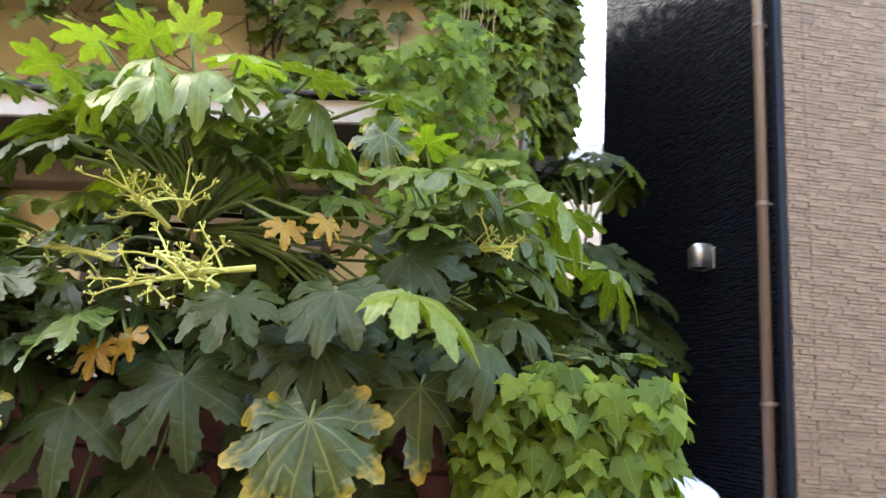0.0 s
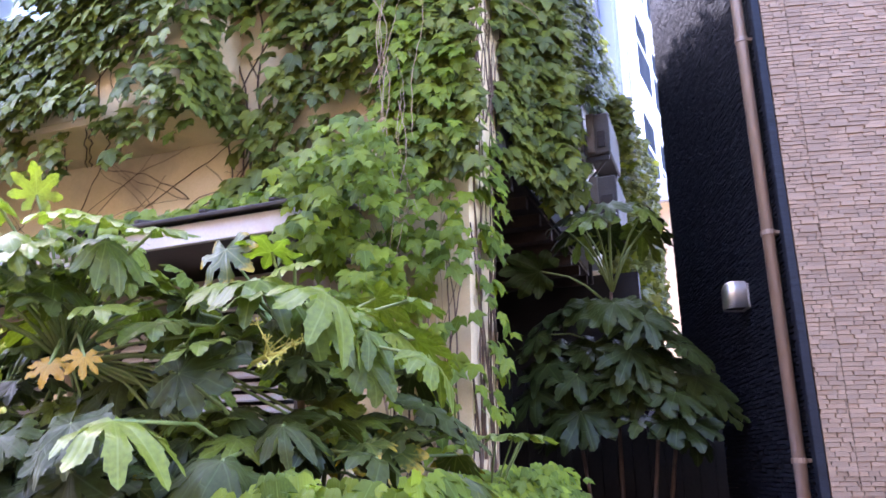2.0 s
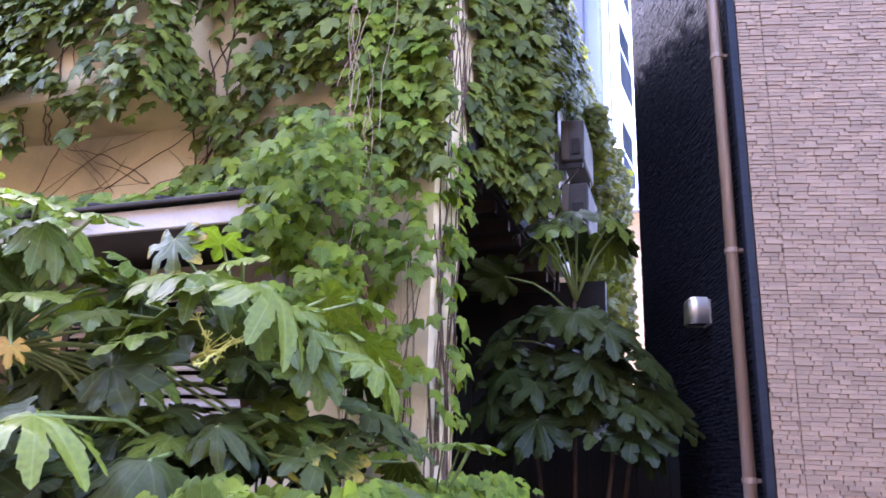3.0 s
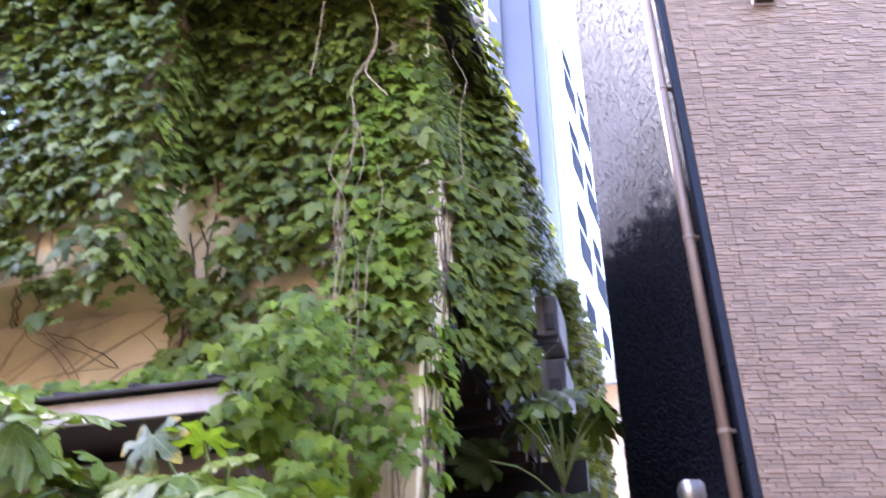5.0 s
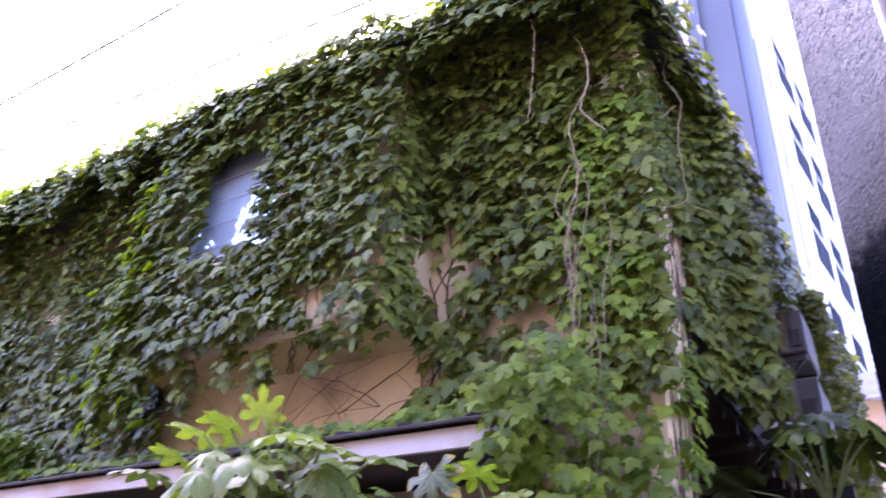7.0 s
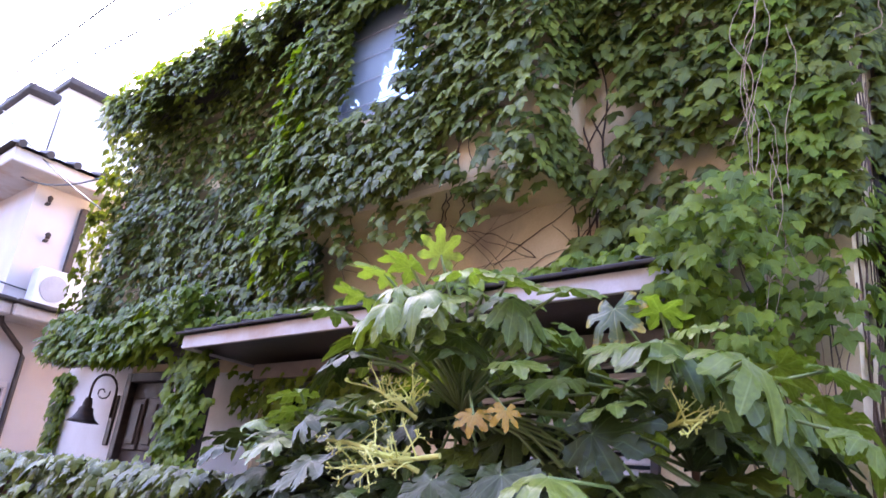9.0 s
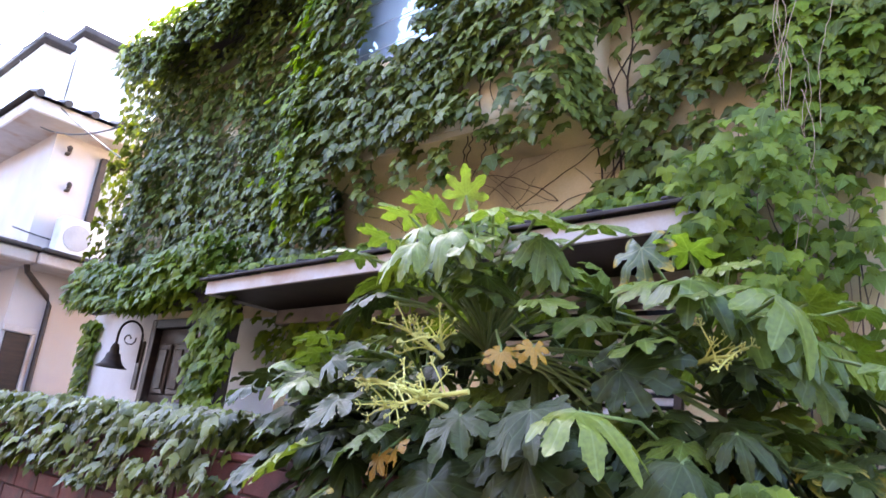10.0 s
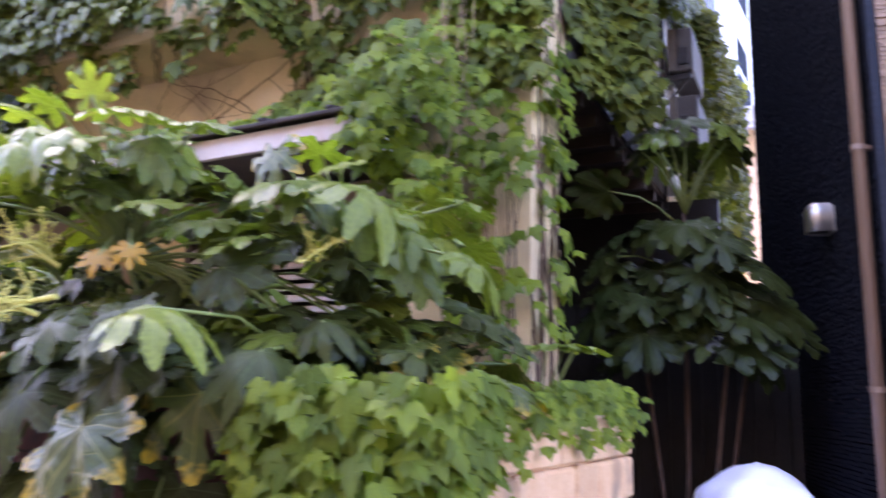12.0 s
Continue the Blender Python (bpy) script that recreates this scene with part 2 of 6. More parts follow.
MIRROR_GLASS = mirror_glass()

# ---- mesh tools ----


class Build:
    """Collects corners and faces of one mesh."""

    def __init__(self):
        self.v, self.f = [], []

    def box(self, lo, hi, ch=0.0, m=None):
        (x0, y0, z0), (x1, y1, z1) = lo, hi
        o = len(self.v)
        if ch <= 0:
            vs = [(x, y, z) for x in (x0, x1) for y in (y0, y1) for z in (z0, z1)]
            fs = [(0, 1, 3, 2), (4, 6, 7, 5), (0, 4, 5, 1), (2, 3, 7, 6), (0, 2, 6, 4), (1, 5, 7, 3)]
        else:
            vs, fs = [], []
            for i, x in enumerate((x0, x1)):
                for j, y in enumerate((y0, y1)):
                    for k, z in enumerate((z0, z1)):
                        sx, sy, sz = (ch if i == 0 else -ch), (ch if j == 0 else -ch), (ch if k == 0 else -ch)
                        vs += [(x, y + sy, z + sz), (x + sx, y, z + sz), (x + sx, y + sy, z)]

            def c(i, j, k, a):
                return (i * 4 + j * 2 + k) * 3 + a
            for s in (0, 1):
                q = [c(s, 0, 0, 0), c(s, 0, 1, 0), c(s, 1, 1, 0), c(s, 1, 0, 0)]
                fs.append(q if s == 0 else q[::-1])
                q = [c(0, s, 0, 1), c(1, s, 0, 1), c(1, s, 1, 1), c(0, s, 1, 1)]
                fs.append(q if s == 0 else q[::-1])
                q = [c(0, 0, s, 2), c(0, 1, s, 2), c(1, 1, s, 2), c(1, 0, s, 2)]
                fs.append(q if s == 0 else q[::-1])
            for p in (0, 1):
                for q in (0, 1):
                    fs.append((c(p, q, 0, 0), c(p, q, 1, 0), c(p, q, 1, 1), c(p, q, 0, 1)))
                    fs.append((c(p, 0, q, 0), c(p, 1, q, 0), c(p, 1, q, 2), c(p, 0, q, 2)))
                    fs.append((c(0, p, q, 1), c(1, p, q, 1), c(1, p, q, 2), c(0, p, q, 2)))
            fs += [(c(i, j, k, 0), c(i, j, k, 1), c(i, j, k, 2)) for i in (0, 1) for j in (0, 1) for k in (0, 1)]
        if m is not None:
            vs = [tuple(m @ Vector(p)) for p in vs]
        self.v += vs
        self.f += [tuple(o + i for i in q) for q in fs]
        return self

    def tube(self, pts, radii, n=6, cap=True):
        pts = [Vector(p) for p in pts]
        if not isinstance(radii, (list, tuple)):
            radii = [radii] * len(pts)
        o = len(self.v)
        for i, p in enumerate(pts):
            d = (pts[min(i + 1, len(pts) - 1)] - pts[max(i - 1, 0)])
            d = d.normalized() if d.length > 1e-9 else Vector((0, 0, 1))
            a = d.orthogonal().normalized() if abs(d.z) > 0.95 else d.cross(Vector((0, 0, 1))).normalized()
            b = d.cross(a)
            for k in range(n):
                w = 2 * math.pi * k / n
                self.v.append(tuple(p + radii[i] * (math.cos(w) * a + math.sin(w) * b)))
        for i in range(len(pts) - 1):
            for k in range(n):
                a, b = o + i * n + k, o + i * n + (k + 1) % n
                self.f.append((a, b, b + n, a + n))
        if cap:
            self.f.append(tuple(o + k for k in range(n))[::-1])
            e = o + (len(pts) - 1) * n
            self.f.append(tuple(e + k for k in range(n)))
        return self

    def lathe(self, profile, centre, n=20, m=None):
        """profile: (radius, height) rows, turned about the upright through centre."""
        o = len(self.v)
        for r, h in profile:
            for k in range(n):
                w = 2 * math.pi * k / n
                p = Vector((r * math.cos(w), r * math.sin(w), h))
                self.v.append(tuple((m @ p if m is not None else p) + Vector(centre)))
        for i in range(len(profile) - 1):
            for k in range(n):
                a, b = o + i * n + k, o + i * n + (k + 1) % n
                self.f.append((a, b, b + n, a + n))
        return self

    def quad(self, *p):
        o = len(self.v)
        self.v += [tuple(q) for q in p]
        self.f.append(tuple(range(o, o + len(p))))
        return self

    def wall(self, lo, hi, holes, axis):
        """A wall slab with rectangular openings through it. axis 0: it runs along x; 1: along y. holes: (from, to, bottom, top)."""
        us = sorted({lo[axis], hi[axis], *[h[i] for h in holes for i in (0, 1)]})
        zs = sorted({lo[2], hi[2], *[h[i] for h in holes for i in (2, 3)]})
        other = 1 - axis

        def p(u, w, z):
            return (u, w, z) if axis == 0 else (w, u, z)

        def solid(i, k):
            if not (0 <= i < len(us) - 1 and 0 <= k < len(zs) - 1):
                return False
            u, z = (us[i] + us[i + 1]) / 2, (zs[k] + zs[k + 1]) / 2
            return not any(h[0] < u < h[1] and h[2] < z < h[3] for h in holes)
        a, b = lo[other], hi[other]
        for i in range(len(us) - 1):
            for k in range(len(zs) - 1):
                if not solid(i, k):
                    continue
                u0, u1, z0, z1 = us[i], us[i + 1], zs[k], zs[k + 1]
                self.quad(p(u0, a, z0), p(u1, a, z0), p(u1, a, z1), p(u0, a, z1))
                self.quad(p(u1, b, z0), p(u0, b, z0), p(u0, b, z1), p(u1, b, z1))
                if not solid(i - 1, k):
                    self.quad(p(u0, b, z0), p(u0, a, z0), p(u0, a, z1), p(u0, b, z1))
                if not solid(i + 1, k):
                    self.quad(p(u1, a, z0), p(u1, b, z0), p(u1, b, z1), p(u1, a, z1))
                if not solid(i, k - 1):
                    self.quad(p(u0, b, z0), p(u1, b, z0), p(u1, a, z0), p(u0, a, z0))
                if not solid(i, k + 1):
                    self.quad(p(u0, a, z1), p(u1, a, z1), p(u1, b, z1), p(u0, b, z1))
        return self

    def mesh(self, name, mat, smooth=False):
        me = bpy.data.meshes.new(name)
        me.from_pydata(self.v, [], self.f)
        me.materials.append(mat)
        if smooth:
            me.polygons.foreach_set("use_smooth", [True] * len(me.polygons))
        me.update()
        return me


def under(ob, parent):
    if parent is not None:
        ob.parent = parent
        if parent.type == "EMPTY":
            ob.matrix_parent_inverse = Matrix.Translation(-parent.location)
    return ob


def part(name, build, mat, parent=None, label="", smooth=False):
    ob = new(name, build.mesh(name, mat, smooth))
    under(ob, parent)
    return tagged(ob, label=label) if label else ob


def thing(name, label, category, at=(0, 0, 0), group="", kind=""):
    ob = new(name)
    ob.empty_display_size = 0.1
    ob.location = at
    return tagged(ob, label, category, group, kind)


def setting(name, build, mat, label, smooth=False):
    return tagged(part(name, build, mat, None, "", smooth), label, "", "", "structure")


def B():
    return Build()

# ---- ground and street ----
setting("ground", B().quad((-400, -400, 0), (400, -400, 0), (400, 400, 0), (-400, 400, 0)), ASPHALT, "dark grey asphalt ground reaching to the horizon")
bed = part("planting_bed", B().box((-5.6, 2.42, 0.0), (0.48, 3.3, 0.75), 0.03), SOIL)
tagged(bed, "dark soil bed behind the garden wall", "soil", "", "structure")

# ---- ivy-covered house ----
XL, XR, YF, YB, YBAY, XBAY, XBL = -8.8, 0.05, 3.95, 12.0, 3.42, -1.57, -4.1
YREC = 4.42
Z1, Z2 = 3.79, 6.05
WIN = (-3.75, -2.75, 4.62, 5.8)
LOUV = (-2.35, -0.95, 1.5, 2.78)
DOOR = (-7.3, -6.35, 0.6, 2.72)
DARKWIN = (-4.7, -2.9, 1.45, 2.6)


def roof_z(y):
    return 6.2 + 0.01 * (y - 3.3)


setting("wall_front_lower", B().wall((-9.1, YF, 0), (XR, YF + 0.18, Z1), [LOUV, DOOR, DARKWIN], 0), PLASTER, "cream plaster front wall of the ground floor")
setting("wall_front_upper", B().wall((XBAY, YF, Z1), (XR, YF + 0.18, Z2), [], 0), PLASTER, "cream plaster upper wall behind the ivy")
setting("wall_front_left", B().wall((XL, YF, Z1), (XBL, YF + 0.18, Z2), [], 0), PLASTER, "cream plaster upper wall beside the jutting storey")
setting("wall_bay_front", B().wall((XBL, YBAY, Z1 + 0.02), (XBAY, YBAY + 0.15, Z2), [WIN], 0), PLASTER, "cream plaster front of the jutting upper storey")
setting("wall_bay_side", B().box((XBAY - 0.15, YBAY + 0.15, Z1 + 0.02), (XBAY, YF, Z2)), PLASTER, "cream plaster end of the jutting upper storey")
setting("wall_bay_end", B().box((XBL, YBAY + 0.15, Z1 + 0.02), (XBL + 0.15, YF, Z2)), PLASTER, "cream plaster far end of the jutting upper storey")
setting("bay_soffit", B().box((XBL, YBAY + 0.003, Z1 - 0.03), (XBAY - 0.003, YF - 0.002, Z1 + 0.018)), PLASTER, "cream plaster underside of the jutting storey")
b = B().box((XR - 0.18, YF + 0.18, 0), (XR, YREC, 3.7))
b.box((XR - 0.18, YF + 0.18, 3.7), (XR, YB, Z2))
b.quad((XR, YF, Z2), (XR, YB, Z2), (XR, YB, roof_z(YB) - 0.1), (XR, YF, roof_z(YF) - 0.1))
setting("wall_side", b, PLASTER, "cream plaster side wall along the alley")
# recess shade comes from the near-black board colour as well as its depth
setting("wall_side_recess", B().box((XR - 1.65, YREC, 0), (XR - 1.5, YB, 3.7)), SHADE_BOARD, "boarded recess under the overhanging storey, its shade put into the board colour")
# added dark strip over the pale wall, standing for shade under the ivy
setting("shade_skirt", B().box((XR + 0.002, YREC + 0.1, 3.66), (XR + 0.03, 6.94, 4.0), 0.004), SHADE_BOARD, "near-black strip added along the overhang in place of shade")
# added dark screen that hides the bright houses behind and stands for shade
setting("recess_shade_screen", B().box((XR - 1.5, 7.95, 0), (0.55, 8.1, 3.64)), SHADE_BOARD, "near-black screen added to keep the back of the recess in shade")
for z in range(9):
    yj = YREC + 0.1 + z * 0.42
    part("joist", B().box((XR - 1.5, yj, 3.54), (XR - 0.02, yj + 0.07, 3.638), 0.004), SOFFIT_BOARD, bpy.data.objects["wall_side_recess"])
setting("wall_left", B().box((XL, YF + 0.18, 0), (XL + 0.18, YB, Z2)), PLASTER, "plaster end wall of the house")
setting("wall_back", B().box((XL, YB, 0), (XR, YB + 0.18, roof_z(YB))), PLASTER, "plaster rear wall of the house")
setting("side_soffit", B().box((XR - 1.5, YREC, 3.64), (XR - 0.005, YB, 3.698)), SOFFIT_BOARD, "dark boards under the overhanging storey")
b = B()
y0, y1 = 3.28, YB + 0.4
x0, x1 = -8.25, XR + 0.24
lo = [(x0, y0, roof_z(y0) - 0.14), (x1, y0, roof_z(y0) - 0.14), (x1, y1, roof_z(y1) - 0.14), (x0, y1, roof_z(y1) - 0.14)]
hi = [(x, y, z + 0.14) for x, y, z in lo]
b.quad(*lo[::-1]).quad(*hi)
for i in range(4):
    j = (i + 1) % 4
    b.quad(lo[i], lo[j], hi[j], hi[i])
setting("roof", b, ROOF_DARK, "dark sloping roof with an overhanging eave")
setting("inner_floor", B().box((XL + 0.2, YF + 0.2, Z1 - 0.2), (XR - 1.66, YB, Z1 - 0.08)), DARK_WOOD, "upper floor inside the house")
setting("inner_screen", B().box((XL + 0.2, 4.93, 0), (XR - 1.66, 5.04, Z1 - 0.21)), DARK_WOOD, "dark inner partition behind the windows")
setting("inner_screen_upper", B().box((XL + 0.2, 5.0, Z1), (XR - 0.2, 5.1, Z2)), SHADE_BOARD, "dark inner partition of the upper storey")


def window_frame(parent, rect, y, bar=0.05, mullions=1, pane=None):
    x0, x1, z0, z1 = rect
    b = B().box((x0, y - 0.03, z0), (x0 + bar, y + 0.04, z1), 0.004).box((x1 - bar, y - 0.03, z0), (x1, y + 0.04, z1), 0.004)
    b.box((x0 + bar, y - 0.03, z0), (x1 - bar, y + 0.04, z0 + bar), 0.004).box((x0 + bar, y - 0.03, z1 - bar), (x1 - bar, y + 0.04, z1), 0.004)
    part("window_frame", b, GREY_METAL, parent)
    step = (x1 - x0 - 2 * bar) / (mullions + 1)
    for i in range(mullions + 1):
        a = x0 + bar + i * step
        if i:
            part("mullion", B().box((a - 0.02, y - 0.025, z0 + bar), (a + 0.02, y + 0.035, z1 - bar), 0.003), GREY_METAL, parent)
        part("pane", B().box((a + (0.021 if i else 0), y - 0.004, z0 + bar), (a + step - (0.021 if i < mullions else 0), y + 0.004, z1 - bar)), pane or GLASS, parent)


w = thing("window_1", "grey-framed upper window reflecting the bright sky", "window", (-3.2, YBAY, WIN[2]), kind="structure")
window_frame(w, WIN, YBAY + 0.035, 0.04, 0, MIRROR_GLASS)
for k in range(4):
    z = WIN[2] + 0.14 + k * 0.24
    part("guard_bar", B().tube([(WIN[0] + 0.01, YBAY + 0.012, z), (WIN[1] - 0.01, YBAY + 0.012, z)], 0.004, 6), GREY_METAL, w)
w = thing("window_2", "dark ground-floor window under the canopy", "window", (-4.2, YF, DARKWIN[2]), kind="structure")
window_frame(w, DARKWIN, YF + 0.1, 0.06, 2)

# louvred shutter of the ground-floor window
w = thing("window_3", "ground-floor window with weathered horizontal louvre slats", "window", (-1.6, YF, LOUV[2]), kind="structure")
fx0, fx1, fz0, fz1 = LOUV
part("window_frame", B().box((fx0, YF - 0.03, fz0), (fx0 + 0.05, YF + 0.06, fz1), 0.004).box((fx1 - 0.05, YF - 0.03, fz0), (fx1, YF + 0.06, fz1), 0.004)
     .box((fx0 + 0.05, YF - 0.03, fz1 - 0.05), (fx1 - 0.05, YF + 0.06, fz1), 0.004).box((fx0 + 0.05, YF - 0.03, fz0), (fx1 - 0.05, YF + 0.06, fz0 + 0.05), 0.004), DARK_WOOD, w)
slat = B().box((fx0 + 0.052, -0.035, -0.006), (fx1 - 0.052, 0.035, 0.006), 0.002).mesh("slat", FASCIA)
for i in range(17):
    o = under(new("slat", slat), w)
    o.matrix_basis = pose(0, YF + 0.01, fz0 + 0.1 + i * 0.068, 38 + random.uniform(-3, 3), 0, 0)

# carved entrance door
d = thing("door_1", "dark carved wooden entrance door with raised panels", "door", (-6.8, YF, DOOR[2]), kind="structure")
x0, x1, z0, z1 = DOOR
part("door_frame", B().box((x0 - 0.02, YF - 0.05, z0), (x0 + 0.09, YF + 0.1, z1 + 0.02), 0.008).box((x1 - 0.09, YF - 0.05, z0), (x1 + 0.02, YF + 0.1, z1 + 0.02), 0.008)
     .box((x0 + 0.09, YF - 0.05, z1 - 0.08), (x1 - 0.09, YF + 0.1, z1 + 0.02), 0.008), DARK_WOOD, d)
leaf_ob = part("door_leaf", B().box((x0 + 0.092, YF + 0.03, z0), (x1 - 0.092, YF + 0.08, z1 - 0.082), 0.004), DARK_WOOD, d)
for cx in (x0 + 0.30, x1 - 0.30):
    for pz, ph in ((z0 + 0.15, 0.5), (z0 + 0.78, 0.42), (z0 + 1.32, 0.55)):
        part("raised_panel", B().box((cx - 0.14, YF + 0.005, pz), (cx + 0.14, YF + 0.028, pz + ph), 0.012)
             .box((cx - 0.09, YF - 0.012, pz + 0.06), (cx + 0.09, YF + 0.004, pz + ph - 0.06), 0.01), DARK_WOOD, leaf_ob)
part("door_handle", B().tube([(x1 - 0.16, YF - 0.03, z0 + 0.95), (x1 - 0.16, YF - 0.03, z0 + 1.2)], 0.014, 8), STEEL, leaf_ob)
setting("entrance_step", B().box((-7.6, 3.3, 0), (-6.0, YF, 0.6), 0.015), CONCRETE, "grey concrete entrance step")
b = B().box((-9.08, YF - 0.012, 0.62), (DOOR[0] - 0.03, YF - 0.002, 2.9)).box((-6.3, YF - 0.012, 0.62), (-4.75, YF - 0.002, 2.7))
setting("plaster_panel", b, WHITE_PLASTER, "white plaster panel beside the entrance door")

# pent roof over the ground-floor windows
CX0, CX1, CY, CZ = -4.97, -0.6, 3.2, 2.80
c = thing("canopy", "pent roof with weathered white fascia and dark roofing edge", "canopy", (-2.75, YF, CZ), kind="structure")
TILT_M = Matrix.Translation((CX1, 0, CZ)) @ Matrix.Rotation(radians(-0.9), 4, "Y") @ Matrix.Translation((-CX1, 0, -CZ))
part("fascia_board", B().box((CX0, CY, CZ), (CX1, CY + 0.03, CZ + 0.112), 0.004, TILT_M), FASCIA, c)
part("end_board", B().box((CX1 - 0.03, CY + 0.031, CZ), (CX1, YF - 0.002, CZ + 0.112), 0.004, TILT_M), FASCIA, c)
part("end_board", B().box((CX0, CY + 0.031, CZ), (CX0 + 0.03, YF - 0.002, CZ + 0.112), 0.004, TILT_M), FASCIA, c)
part("soffit", B().box((CX0 + 0.031, CY + 0.031, CZ + 0.02), (CX1 - 0.031, YF - 0.002, CZ + 0.035), 0, TILT_M), DARK_WOOD, c)
part("window_head", B().box((CX0 + 0.3, YF - 0.2, CZ - 0.16), (CX1 - 0.2, YF - 0.014, CZ - 0.03), 0.006, TILT_M), STAINED, c)
b = B()
m = TILT_M @ Matrix.Translation((0, CY - 0.05, CZ + 0.114)) @ Matrix.Rotation(math.atan2(0.22, 0.8), 4, "X")
b.box((CX0 - 0.05, 0, 0), (CX1 + 0.07, 0.81, 0.022), 0.005, m)
part("roof_sheet", b, ROOF_DARK, c)
n_rib = 11
for i in range(n_rib):
    x = CX0 + 0.1 + i * (CX1 - CX0 - 0.2) / (n_rib - 1)
    part("roof_batten", B().box((x - 0.02, 0.005, 0.023), (x + 0.02, 0.8, 0.042), 0.005, m), ROOF_DARK, c)
c = thing("entrance_canopy", "low entrance canopy buried in ivy", "canopy", (-6.6, YF, 2.8), kind="structure")
part("roof_slab", B().box((-7.95, 3.35, 2.83), (-5.05, YF - 0.002, 2.95), 0.01), ROOF_DARK, c)
part("beam", B().box((-7.9, 3.4, 2.72), (-5.1, 3.48, 2.828), 0.008), DARK_WOOD, c)
part("parapet_post", B().box((-5.72, 3.45, 2.952), (-5.42, 3.75, 3.36), 0.02), PLASTER, c, "cream plastered post")
part("canopy_post", B().box((-5.12, 3.5, 0), (-5.0, 3.62, 2.719), 0.01), DARK_WOOD, c)

p = thing("corner_downpipe", "dark brown downpipe in the corner of the jutting storey", "pipe", (-1.5, 3.86, 4.75))
part("pipe", B().tube([(-1.51, 3.87, 4.78), (-1.51, 3.87, 6.1)], 0.035, 10), DARK_WOOD, p, smooth=True)
for z in (4.95, 5.7):
    part("pipe_clip", B().tube([(-1.51, 3.87, z - 0.015), (-1.51, 3.87, z + 0.015)], 0.041, 10).box((-1.569, 3.85, z - 0.01), (-1.5, 3.89, z + 0.01), 0.002), DARK_WOOD, p)

# wall lamp beside the door
l = thing("wall_lamp", "dark bronze gooseneck wall lamp beside the door", "lamp", (-7.47, YF, 2.1))
part("back_plate", B().box((-7.54, YF - 0.04, 1.95), (-7.44, YF - 0.012, 2.5), 0.008), DARK_WOOD, l)
arc = [Vector((-7.49, YF - 0.05, 2.25))] + [Vector((-7.49, YF - 0.19 + 0.14 * math.cos(a), 2.53 + 0.17 * math.sin(a))) for a in [math.pi * k / 12 for k in range(13)]] + [Vector((-7.49, YF - 0.33, 2.42))]
part("gooseneck_arm", B().tube(arc, 0.014, 8), DARK_WOOD, l, smooth=True)
scroll = [Vector((-7.49, YF - 0.2 + (0.018 + 0.006 * k) * math.cos(k * 0.6), 2.5 + (0.018 + 0.006 * k) * math.sin(k * 0.6))) for k in range(12)]
part("scroll", B().tube(scroll, 0.008, 6), DARK_WOOD, l, smooth=True)
part("shade", B().lathe([(0.02, 0.27), (0.035, 0.26), (0.05, 0.2), (0.05, 0.17), (0.075, 0.15), (0.085, 0.1), (0.12, 0.04), (0.17, 0.0), (0.165, 0.0), (0.11, 0.04), (0.07, 0.1), (0.02, 0.14)], (-7.49, YF - 0.33, 2.15), 24), DARK_WOOD, l, smooth=True)
part("bulb", B().lathe([(0.001, 0.0), (0.03, 0.015), (0.04, 0.05), (0.025, 0.1), (0.001, 0.11)], (-7.49, YF - 0.33, 2.16), 12), WHITE_METAL, l, smooth=True)

# side of the house along the alley
sb = thing("side_pilaster", "pale grey plastered pilaster on the side wall", "pilaster", (0.1, 7.0, 3.7), kind="structure")
part("pilaster", B().box((XR + 0.002, 6.95, 3.68), (0.205, 7.9, 5.95), 0.01), WHITE_PLASTER, sb)
p = thing("side_downpipe", "thin dark downpipe on the side wall", "pipe", (0.235, 6.98, 3.6))
part("pipe", B().tube([(0.228, 6.93, 3.3), (0.228, 6.93, 5.9)], 0.018, 8), DARK_WOOD, p, smooth=True)
for z in (3.9, 4.55, 5.3):
    part("pipe_clip", B().box((0.2, 6.92, z), (0.255, 6.955, z + 0.03), 0.003), DARK_WOOD, p)
for z0, z1, x1 in ((4.62, 5.05, 0.48), (3.9, 4.38, 0.51)):
    h = thing("condenser_unit", "weathered grey-brown condenser unit on wall brackets", "condenser", (0.4, 7.2, z0), "condenser units")
    part("casing", B().box((0.26, 7.02, z0), (x1, 7.75, z1), 0.015), CASING, h)
    part("front_panel", B().box((0.262, 6.995, z0 + 0.005), (0.335, 7.019, z1 - 0.005), 0.006), STAINED, h, "pale front panel")
    part("grille", B().box((0.36, 7.0, z0 + 0.06), (x1 - 0.04, 7.019, z1 - 0.2), 0.004), DARK_WOOD, h)
    for y in (7.06, 7.6):
        part("bracket", B().box((0.206, y, z0 - 0.06), (x1 - 0.02, y + 0.05, z0 - 0.002), 0.004), DARK_WOOD, h)
    part("strut", B().tube([(0.21, 7.08, z0 - 0.3), (x1 - 0.06, 7.08, z0 - 0.06)], 0.014, 6), DARK_WOOD, h)

